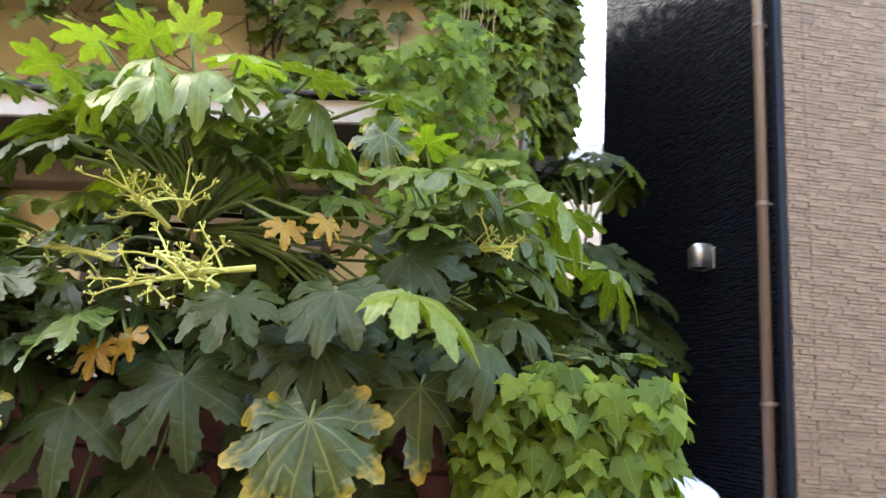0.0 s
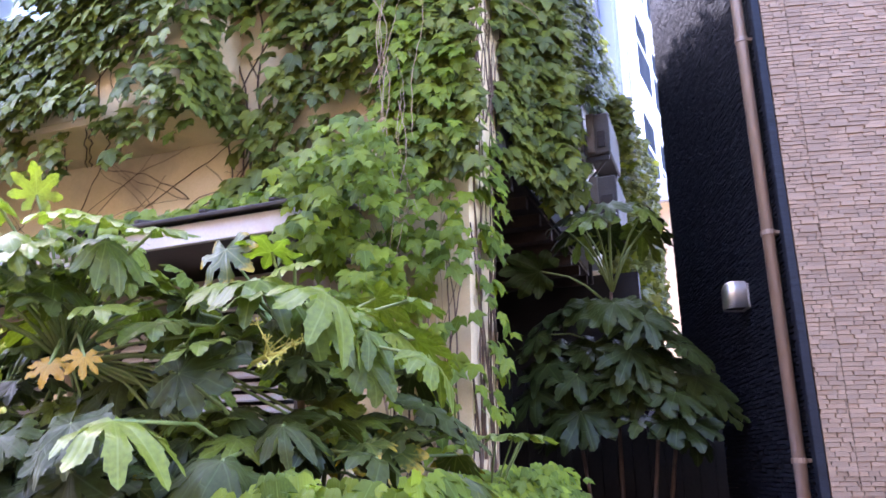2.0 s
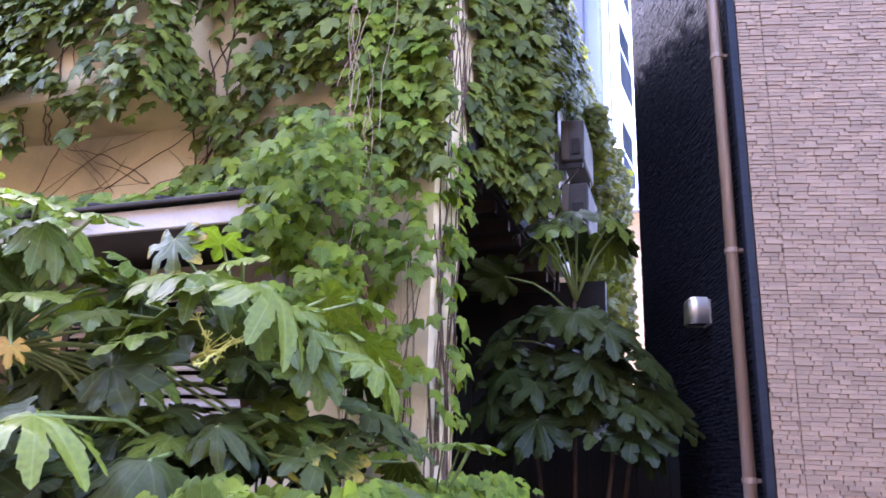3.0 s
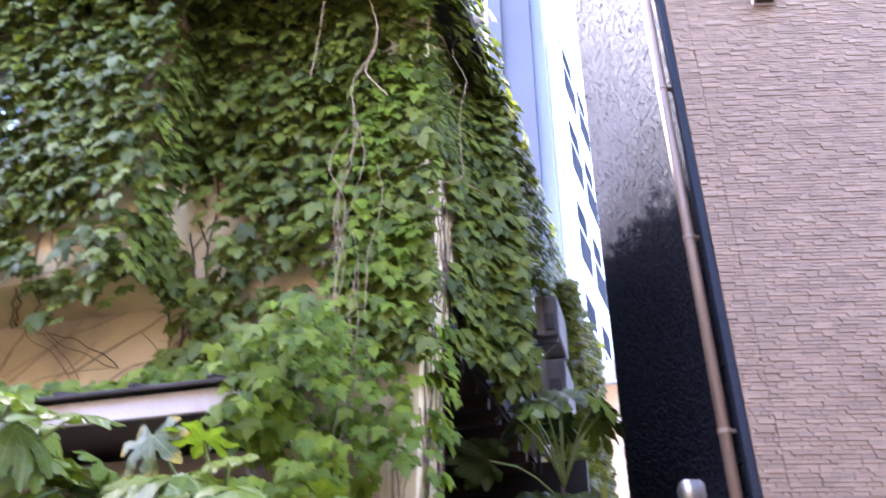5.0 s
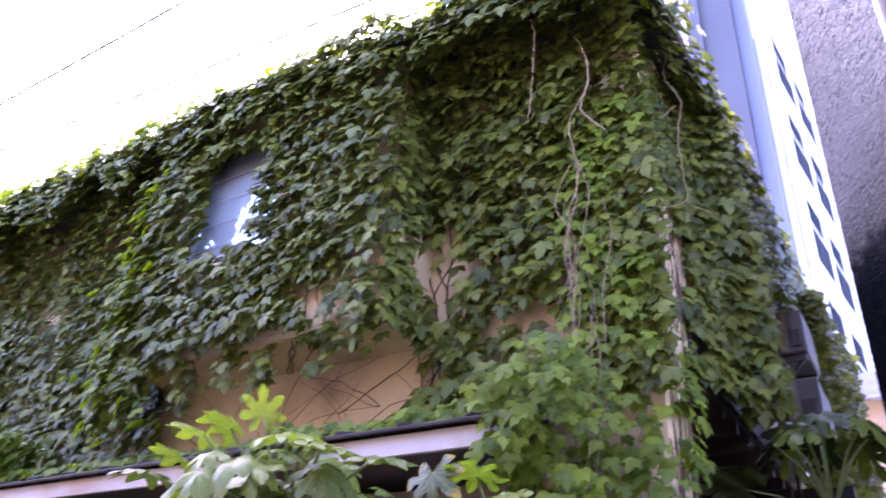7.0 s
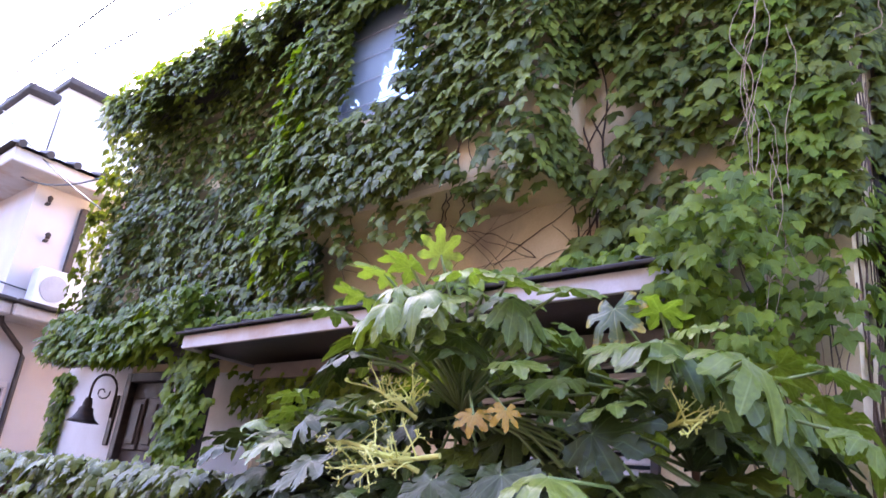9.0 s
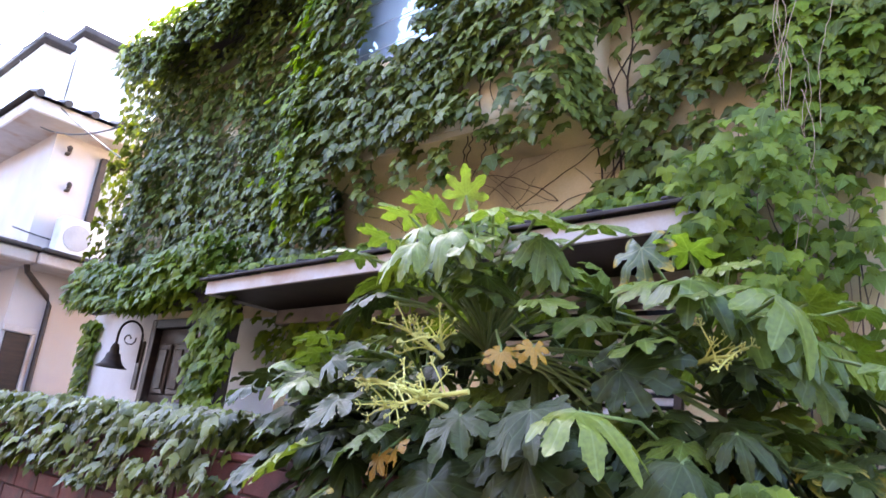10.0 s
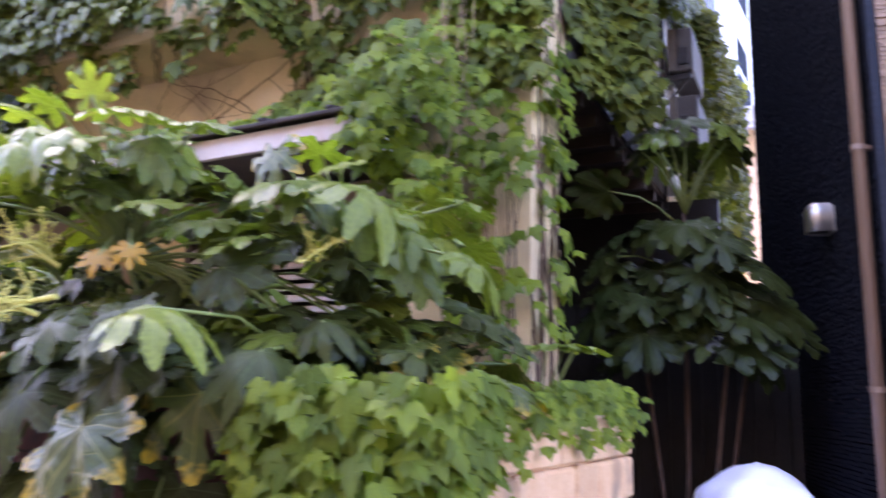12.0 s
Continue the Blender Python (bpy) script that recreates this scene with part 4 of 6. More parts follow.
def bay_put(x, z):
    bulge = 0.03 + 0.16 * tier(x, z, 3.0) * R.uniform(0.6, 1) + 0.16 * max(0, fractal(x, z, 2.0, 3.0)) * R.random() + R.uniform(0, 0.05) + (0.1 if z > 5.8 else 0)
    return ((x, YBAY - bulge, z), (0, -1, 0), 0.0)


spots = scatter(7800, XBL - 0.08, XBAY + 0.02, 3.3, 6.3, bay_keep, bay_put)
for _ in range(520):
    y, z = R.uniform(YBAY - 0.05, YF), R.uniform(4.75, 6.2)
    spots.append(((XBAY + R.uniform(0.0, 0.07), y, z), (0.9, -0.4, 0), 0.2))
for _ in range(330):
    y, z = R.uniform(YBAY - 0.05, YF), R.uniform(3.78, 4.75)
    if R.random() < clear(y, z, 3.78, 4.35, 0.2, 0.3) * clear(y, z, 3.5, 4.45, 0.1, 0.12):
        spots.append(((XBAY + R.uniform(0.01, 0.08), y, z), (0.8, -0.6, 0), 0.2))
for cx, w, d in ((-2.02, 0.12, 0.3), (-2.5, 0.10, 0.42), (-2.9, 0.14, 0.3), (-3.3, 0.14, 0.4), (-1.68, 0.1, 0.24)):
    for _ in range(26):
        spots.append(((cx + R.gauss(0, w * 0.6), YBAY - R.uniform(-0.06, 0.1), Z1 - d * R.random() ** 1.3), (0, -1, 0), 0.0))
# strands of leaves in front of the window
for i in range(11):
    cx, z1 = -3.98 + i * 0.075 + R.uniform(-0.03, 0.03), 4.7 + 0.09 * i + R.uniform(-0.1, 0.25)
    for k in range(int((5.9 - z1) / 0.045)):
        spots.append(((cx + R.uniform(-0.05, 0.05), YBAY - R.uniform(0.12, 0.28), 5.9 - k * 0.045), (0, -1, 0), 0.0))
# growth hanging over the eave and along the roof edge
roof_spots = []
for _ in range(3000):
    x = R.uniform(-8.3, XR + 0.3)
    h = 0.14 + 0.26 * max(0, fractal(x, 0, 1.6, 11.0))
    y = R.uniform(3.14, 3.9)
    z = roof_z(y) + R.uniform(0.0, h)
    roof_spots.append(((x, y, z), (0, -0.8, 0.5), 1.0))
for _ in range(2900):
    x = R.uniform(-8.3, XR + 0.3)
    hang = 0.2 + 0.4 * max(0, 0.5 + fractal(x, 0, 2.2, 21.0))
    if -3.6 < x < -2.9:
        hang *= 0.35
    spots.append(((x, R.uniform(3.14, 3.3), roof_z(3.25) - R.random() * hang), (0, -1, 0.2), 0.5))


def far_keep(x, z):
    if x < XL + 0.12 * fractal(x, z, 3.0, 90.0) + 0.08 * max(0, 4.6 - z):
        return 0.0
    k = 0.5 + 0.5 * clear(x, z, -5.2, 4.6, 0.7, 0.12)
    return k * max(0.3, min(1, 0.85 + 0.9 * fractal(x, z, 1.1, 91.0)))


def far_put(x, z):
    lean = 0.45 * max(0.0, (z - 5.2) / 1.0)
    bulge = 0.03 + 0.12 * tier(x, z, 92.0) + 0.3 * max(0, fractal(x, z, 1.2, 93.0)) * R.random() ** 0.5 + lean + R.uniform(0, 0.05)
    return ((x, YF - bulge, z), (0, -1, 0), 0.0)


far_spots = scatter(11500, XL - 0.1, XBL + 0.05, 2.95, 6.3, far_keep, far_put)
for _ in range(1300):
    z = R.uniform(3.0, 6.4)
    far_spots.append(((XL - R.uniform(0.0, 0.18) + 0.5 * max(0, z - 5.6), R.uniform(3.55, 4.6) - 0.4 * max(0, z - 5.6), z), (-0.7, -0.7, 0), 0.5))
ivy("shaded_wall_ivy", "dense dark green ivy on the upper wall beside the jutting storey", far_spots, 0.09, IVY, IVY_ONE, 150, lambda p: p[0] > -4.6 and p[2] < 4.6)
# light clump hanging down the far corner of the jutting storey
clump = []
for _ in range(620):
    z = R.uniform(3.25, 5.6)
    w = 0.10 + 0.12 * max(0, 0.3 + fractal(0, z, 2.4, 95.0)) + 0.1 * max(0, (3.9 - z))
    clump.append(((XBL - 0.08 + R.gauss(0, w) + 0.35 * max(0, 3.8 - z), YBAY - R.uniform(-0.15, 0.24), z), (-0.3, -1, 0.2), 0.3))
ivy("hanging_ivy", "light green ivy hanging down the corner of the jutting storey", clump, 0.1, IVY_LIGHT, IVY_LIGHT_ONE, 0, lambda p: False)
# the lighter leaf material stands in for sun on the roof edge
ivy("roof_ivy", "yellow-green ivy along the roof edge, its sunlight put into the lighter colour", roof_spots, 0.1, IVY_LIGHT, IVY_LIGHT_ONE, 0, lambda p: False)
ivy("facade_ivy", "dense dark green ivy covering the jutting upper storey", spots, 0.094, IVY, IVY_ONE, 150,
    lambda p: -2.6 < p[0] < -1.7 and 3.9 < p[2] < 4.9)


def right_keep(x, z):
    k = clear(x, z, -1.40, 4.3, 0.21, 0.5) * clear(x, z, -0.82, 3.84, 0.32, 0.11) * clear(x, z, -0.52, 3.55, 0.26, 0.16) * clear(x, z, -1.1, 4.22, 0.14, 0.06)
    k *= clear(x, z, -1.42, 3.52, 0.16, 0.16) * clear(x, z, -1.42, 5.8, 0.1, 0.16) * clear(x, z, -0.95, 3.6, 0.12, 0.08)
    k *= 0.5 + 0.5 * clear(x, z, -0.9, 3.95, 0.6, 0.45)
    return max(0.05, k) * max(0.25, min(1, 0.95 + 0.8 * fractal(x, z, 1.6, 30.0)))


def right_put(x, z):
    bulge = 0.03 + R.uniform(0, 0.05) + 0.16 * tier(x, z, 33.0) + 0.3 * max(0, 0.1 + fractal(x, z, 1.8, 6.0)) * R.random() ** 0.5 * min(1, max(0.2, (z - 3.6) / 1.2)) + (0.5 * max(0, (z - 5.3)))
    return ((x, YF - bulge, z), (0, -1, 0), 0.0)


spots = scatter(5600, XBAY + 0.05, XR + 0.1, 3.25, 6.25, right_keep, right_put)
ivy("upper_wall_ivy", "green ivy with bare gaps on the cream upper wall", spots, 0.1, IVY, IVY_ONE, 250, lambda p: p[2] < 4.9)

# column of light green ivy at the corner
spots = []
for _ in range(2500):
    z = R.uniform(1.75, 5.3)
    w = 0.15 if z > 3.4 else 0.19
    x = -0.12 - 0.06 * (z - 3.0) + R.gauss(0, w)
    if x < XR + 0.05 and R.random() < (0.12 if z < 2.7 else 0.28 if z < 3.4 else 0.85) * max(0.12, min(1, 0.75 + 1.2 * fractal(x, z, 2.0, 40.0))):
        spots.append(((x, YF - 0.05 - R.uniform(0, 0.22), z), (0.15, -1, 0), 0.3))
ivy("corner_ivy", "light green ivy hanging in a column at the house corner", spots, 0.082, IVY_LIGHT, IVY_LIGHT_ONE, 280, lambda p: p[2] < 4.2)

# ivy on the pent roof and spilling over its end
spots = []
for _ in range(1500):
    x = R.uniform(CX0, CX1 + 0.1)
    y = R.uniform(3.24, YF)
    thick = 0.07 + 0.08 * max(0, (x + 1.6) / 1.1) + 0.1 * max(0, fractal(x, y, 2.0, 45.0))
    spots.append(((x, y, CZ + 0.15 + 0.27 * (y - 3.15) + 0.016 * (x - CX1) + R.uniform(0, thick)), (0, -0.6, 0.7), 1.0))
for _ in range(70):
    x = R.uniform(-2.2, -1.35)
    if fractal(x, 0, 1.7, 46.0) > -0.05:
        spots.append(((x, R.uniform(3.1, 3.22), CZ + 0.016 * (x - CX1) + R.uniform(0.06, 0.2)), (0, -0.8, 0.5), 1.0))
for _ in range(860):
    z = R.uniform(2.1, 3.3)
    wide = 0.27 if z > 2.5 else 0.17
    x = -0.38 + R.uniform(-1, 0.9) * wide * (1 if z < 3.05 else 1.15)
    y = R.uniform(3.12, 3.62) + 0.12 * (3 - z)
    if fractal(x, z, 2.4, 47.0) > -0.16:
        spots.append(((x, y - 0.1 * tier(x, z, 48.0), z), (0.2, -1, 0.1), 0.3))
ivy("canopy_ivy", "bright green ivy spreading over the pent roof", spots, 0.079, IVY_LIGHT, IVY_LIGHT_ONE, 300, lambda p: p[0] > -1.5)

# ivy mound over the entrance canopy and hanging beside the door
spots = []
for _ in range(2000):
    x = R.uniform(-8.0, -5.0)
    h = 0.45 + 0.12 * fractal(x, 0, 1.5, 51.0)
    spots.append(((x, R.uniform(3.12, 3.5), 2.72 + 0.16 * max(0, min(1, (x + 5.9) / 0.6)) + R.random() * h + (0.05 if x < -7 else 0)), (0, -1, 0.3), 0.5))
for _ in range(560):
    z = R.uniform(1.5, 2.8)
    spots.append(((-5.08 + R.gauss(0, 0.17), R.uniform(3.32, 3.48), z), (0, -1, 0), 0.3))
for _ in range(300):
    z = R.uniform(1.2, 2.8)
    spots.append(((-8.95 + R.gauss(0, 0.1), R.uniform(3.82, 3.93), z), (0, -1, 0), 0.3))
for _ in range(260):
    x = R.uniform(-5.0, -2.8)
    spots.append(((x, R.uniform(3.75, 3.9), R.uniform(2.3, 2.72)), (0, -1, 0), 0.3))
ivy("entrance_ivy", "green ivy heaped over the entrance canopy", spots, 0.1, IVY_LIGHT, IVY_LIGHT_ONE, 200, lambda p: p[0] > -6.6)

# side wall along the alley
def swell(y, z):
    """How far the growth stands off the side wall: thin at the corner, deep beyond it."""
    return 0.05 + 0.36 * min(1.0, max(0.0, (y - 4.6) / 0.5)) + 0.08 * max(0, fractal(y, z, 1.6, 67.0)) - 0.12 * max(0, (z - 4.8))


spots = []
for _ in range(5200):
    y = R.uniform(YF, 6.85)
    z = R.uniform(3.45, roof_z(y) + 0.1)
    low = 3.6 - 0.25 * max(0, fractal(y, 0, 2.6, 61.0)) if y > 4.55 else 3.7
    if z < low or (y > 5.5 and z < 5.05 + 0.2 * fractal(y, z, 2.0, 64.0)):
        continue
    if R.random() > clear(y, z, 4.25, 4.2, 0.42, 0.62) * clear(y, z, 4.45, 3.78, 0.3, 0.12) * max(0.3, min(1, 0.95 + fractal(y, z, 1.2, 66.0))):
        continue
    if z > 3.95 and R.random() < 0.5:
        out = R.random() ** 0.4
    else:
        out = R.uniform(0.5, 1.0)
    spots.append(((XR + 0.02 + swell(y, z) * out * (0.75 + 0.25 * tier(y, z, 68.0)), y, z), (0.75, -0.75, 0), 0.2))
for _ in range(900):
    x, z = R.uniform(XR + 0.05, XR + 0.42), R.uniform(3.5, 6.2)
    x -= 0.1 * max(0, z - 4.8)
    if z > 3.6 + 0.2 * fractal(x, z, 3.0, 69.0):
        spots.append(((x, 4.86 + 0.6 * (x - XR) + R.uniform(-0.08, 0.1) - 0.1 * tier(x, z, 70.0), z), (0.4, -1, 0), 0.2))
for _ in range(2400):
    y = R.uniform(5.9, YB)
    z = R.uniform(5.3, roof_z(y) + 0.15)
    spots.append(((XR + R.uniform(0.05, 0.36), y, z), (0.9, -0.3, 0), 0.2))
for _ in range(1500):
    y = R.uniform(3.2, YB)
    spots.append(((XR + R.uniform(0.05, 0.36), y, roof_z(y) + R.uniform(-0.35, 0.15)), (0.9, -0.3, 0.3), 0.5))
for _ in range(700):
    spots.append(((R.uniform(0.26, 0.6), R.uniform(7.75, 7.97), R.uniform(5.05, 5.6)), (0.4, -1, 0), 0.3))
for _ in range(3800):
    y = R.uniform(8.2, 11.5)
    spots.append(((R.uniform(0.1, 0.62), y, R.uniform(3.5, 5.6 + 0.2 * (y - 8.2))), (0.3, -1.0, 0.1), 0.3))
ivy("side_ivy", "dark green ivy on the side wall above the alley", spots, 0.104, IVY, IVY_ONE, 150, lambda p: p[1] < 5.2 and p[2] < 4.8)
spots = []
for _ in range(260):
    y = R.uniform(YF, YREC)
    z = R.uniform(1.9, 3.7)
    if R.random() < (0.6 if z > 2.9 else 0.25):
        spots.append(((XR + R.uniform(0.03, 0.12), y, z), (1, -0.3, 0), 0.2))
for _ in range(150):
    z = R.uniform(2.6, 5.4)
    if fractal(0, z, 3.0, 99.0) > -0.05:
        spots.append(((XR + R.uniform(-0.05, 0.06), YF + R.uniform(-0.1, 0.25), z), (0.6, -0.8, 0), 0.2))
ivy("side_corner_ivy", "light green ivy thinning out over bare stems", spots, 0.08, IVY_LIGHT, IVY_LIGHT_ONE, 200, lambda p: True)

# ivy on the garden wall
spots = []
for _ in range(4300):
    x = R.uniform(-9.5, -2.45)
    hang = 0.15 + 0.22 * max(0, 0.4 + fractal(x, 0, 1.3, 71.0)) + (0.22 if -3.3 < x < -2.9 else 0)
    y = R.uniform(2.05, 2.45)
    z = GZ + R.uniform(-hang, 0.22) if y < 2.17 else GZ + R.uniform(0.04, 0.24)
    spots.append(((x, y, z), (0, -1, 0.4), 0.5))
ivy("garden_wall_ivy", "green ivy spilling over the red brick garden wall", spots, 0.086, IVY, IVY_ONE, 250, lambda p: p[0] > -3.6)
spots = []
for _ in range(720):
    u, w = R.random(), R.random()
    x = -0.09 + 0.5 * u
    z = 1.66 - 0.62 * w - 0.9 * (u - 0.5) ** 2 + 0.05 * fractal(x, w, 4.0, 80.0)
    if w > 0.5 + 0.9 * (1 - abs(u - 0.6) * 1.7):
        continue
    spots.append(((x, 2.14 - R.uniform(0, 0.2) - 0.05 * w, z), (R.uniform(-0.3, 0.6), -1, R.uniform(-0.1, 0.5)), 0.2))
for _ in range(170):
    y, w = R.uniform(2.12, 2.42), R.random()
    z = 1.66 - 0.6 * w * (1 - 0.6 * (y - 2.05) / 0.41)
    spots.append(((GXS + 0.045 + R.uniform(0, 0.04), y, z), (1, -0.5, R.uniform(0, 0.4)), 0.2))
for _ in range(110):
    z = R.uniform(1.16, 1.64)
    spots.append(((R.uniform(GXS - 0.16, GXS + 0.06), R.uniform(1.99, 2.15), z), (R.uniform(0, 0.6), -1, R.uniform(0, 0.4)), 0.2))
ivy("front_ivy", "bright green young ivy tumbling over the brick wall", spots, 0.072, IVY_LIGHT, IVY_LIGHT_ONE, 300, lambda p: True)
spots = []
for _ in range(850):
    u = R.uniform(0.12, 1.0)
    p = SWM @ Vector((u * SWL, R.uniform(-0.08, 0.3), 0))
    out = (SWM.inverted() @ p).y < 0
    drop = R.random() ** 2 * (0.32 if 0.16 < u < 0.26 else 0.1 + 0.1 * u) if out else 0.0
    spots.append(((p.x, p.y, SWH + R.uniform(-0.02, 0.06 + 0.1 * u) - drop), (0.7, -0.6, 0.4), 0.6))
ivy("stone_wall_ivy", "small-leaved green ivy topping the beige stone wall", spots, 0.05, IVY_LIGHT, IVY_LIGHT_ONE, 200, lambda p: True)


# ---- bare stems ----


def creep(start, heading, n, step, plane, wander, rad, r):
    """A stem that wanders over a wall. plane: 0 on the front wall (x, z), 1 on the side wall (y, z)."""
    pts, a = [], heading
    u, z, w = start
    for i in range(n):
        if i > 1 and (u > XR - 0.02 if plane == 0 else u > (YREC - 0.02 if z < 3.7 else 5.0) or u < YF):
            break
        pts.append((u, w, z) if plane == 0 else (w, u, z))
        a += r.gauss(0, wander)
        u += step * math.cos(a)
        z += step * math.sin(a)
        w += r.uniform(-0.004, 0.004)
    return B().tube(pts, [rad * (1 - 0.6 * i / n) for i in range(len(pts))], 5)


vt = thing("vine_stems", "bare brown vine stems creeping over cream plaster", "vine", (-1.2, YF, 3.2), "climbing ivy")
rs = random.Random(9)
for i in range(26):
    part("stem", creep((rs.uniform(-3.6, -0.4), 3.1 + rs.uniform(0, 0.3), YF - 0.012), rs.choice((rs.uniform(0.3, 1.0), rs.uniform(2.2, 2.8))), rs.randint(12, 26), 0.06, 0, 0.13, rs.uniform(0.002, 0.005), rs), STEM, vt)
for i in range(8):
    part("stem", creep((-1.45 + rs.uniform(-0.12, 0.15), 3.3, YF - 0.015), 1.5 + rs.uniform(-0.15, 0.15), 46, 0.06, 0, 0.1, rs.uniform(0.004, 0.009), rs), STEM, vt)
for i in range(24):
    part("stem", creep((-0.3 + rs.uniform(-0.1, 0.34), rs.uniform(0.9, 2.0), YF - 0.015 - rs.uniform(0, 0.03)), 1.57 + rs.uniform(-0.08, 0.08), 36, 0.06, 0, 0.07, rs.uniform(0.003, 0.008), rs), rs.choice((STEM, DRY_STEM, DRY_STEM)), vt)
for i in range(15):
    part("stem", creep((YF + rs.uniform(0.03, 0.42), rs.uniform(0.9, 2.6), XR + 0.015), 1.57 + rs.uniform(-0.06, 0.06), 38, 0.06, 1, 0.05, rs.uniform(0.004, 0.010), rs), rs.choice((STEM, STEM, DRY_STEM)), vt)
for i in range(16):
    part("stem", creep((YF + rs.uniform(0.02, 0.55), rs.uniform(3.72, 4.0), XR + 0.014), 1.57 + rs.uniform(-0.3, 0.3), rs.randint(10, 22), 0.06, 1, 0.12, rs.uniform(0.003, 0.007), rs), STEM, vt)
for i in range(10):
    part("stem", creep((rs.uniform(-4.0, -1.8), Z1 + 0.05, YBAY - 0.01), rs.uniform(0.3, 2.6), 20, 0.06, 0, 0.25, rs.uniform(0.003, 0.006), rs), STEM, vt)
for i in range(6):
    y0 = YBAY + 0.02
    x0 = rs.uniform(-3.6, -1.8)
    pts = [(x0 - 0.05 * k + rs.uniform(-0.02, 0.02), y0 + 0.05 * k, Z1 - 0.045 - 0.01 * math.sin(k)) for k in range(11)]
    part("stem", B().tube(pts, 0.0045, 5), STEM, vt)

hv = thing("hanging_vines", "pale dry vine tendrils hanging in front of the ivy", "vine", (-0.2, 3.6, 4.5), "climbing ivy")


def tendril(pts, rad, mat=DRY_STEM):
    ps = []
    pts = [Vector(p) + (Vector((0, -0.2, 0)) if p[1] < 4.2 else Vector((0.1, -0.2, 0))) for p in pts]
    for i in range(len(pts) - 1):
        p0, p1, p2, p3 = pts[max(i - 1, 0)], pts[i], pts[i + 1], pts[min(i + 2, len(pts) - 1)]
        for k in range(6):
            t = k / 6
            ps.append(0.5 * (2 * p1 + (p2 - p0) * t + (2 * p0 - 5 * p1 + 4 * p2 - p3) * t * t + (3 * p1 - p0 - 3 * p2 + p3) * t ** 3)
                      + Vector((rs.uniform(-1, 1), rs.uniform(-1, 1), rs.uniform(-1, 1))) * 0.006)
    ps.append(pts[-1])
    part("tendril", B().tube(ps, rad * 0.46, 5), mat, hv)


tendril([(0.08, 4.5, 6.02), (0.04, 4.5, 5.82), (0.14, 4.5, 5.52), (0.09, 4.5, 5.22), (0.1, 4.5, 4.86), (0.09, 4.53, 4.69), (-0.14, 4.48, 4.69), (-0.19, 4.45, 5.08), (-0.1, 4.48, 5.33), (0.1, 4.5, 5.5)], 0.008)
tendril([(0.09, 4.53, 4.69), (0.22, 5.0, 4.75), (0.2, 5.6, 4.85)], 0.005)
tendril([(-0.62, 3.5, 6.1), (-0.38, 3.66, 5.95), (-0.29, 3.7, 5.82), (-0.16, 3.7, 5.46), (-0.15, 3.7, 5.19), (-0.2, 3.7, 5.0), (-0.05, 3.7, 4.77)], 0.009)
tendril([(-0.15, 3.7, 5.19), (-0.26, 3.7, 4.98), (-0.28, 3.7, 4.8), (-0.23, 3.7, 4.5), (-0.3, 3.68, 4.2)], 0.006)
tendril([(-0.8, 3.3, 6.1), (-0.6, 3.4, 5.95), (-0.45, 3.5, 5.7), (-0.5, 3.6, 5.3), (-0.55, 3.65, 5.0)], 0.006)
for i in range(11):
    x = -0.2 + rs.uniform(-0.12, 0.12)
    z = rs.uniform(3.2, 4.8)
    tendril([(x, 3.72, z), (x + rs.uniform(-0.08, 0.08), 3.68, z - 0.3), (x + rs.uniform(-0.1, 0.1), 3.7, z - 0.6), (x + rs.uniform(-0.16, 0.16), 3.72, z - 0.95)], rs.uniform(0.002, 0.004))
tendril([(-0.95, 3.2, 6.3), (-0.93, 3.12, 6.2), (-0.99, 3.1, 6.05), (-0.94, 3.1, 5.9)], 0.006)

# ---- fatsia shrubs ----


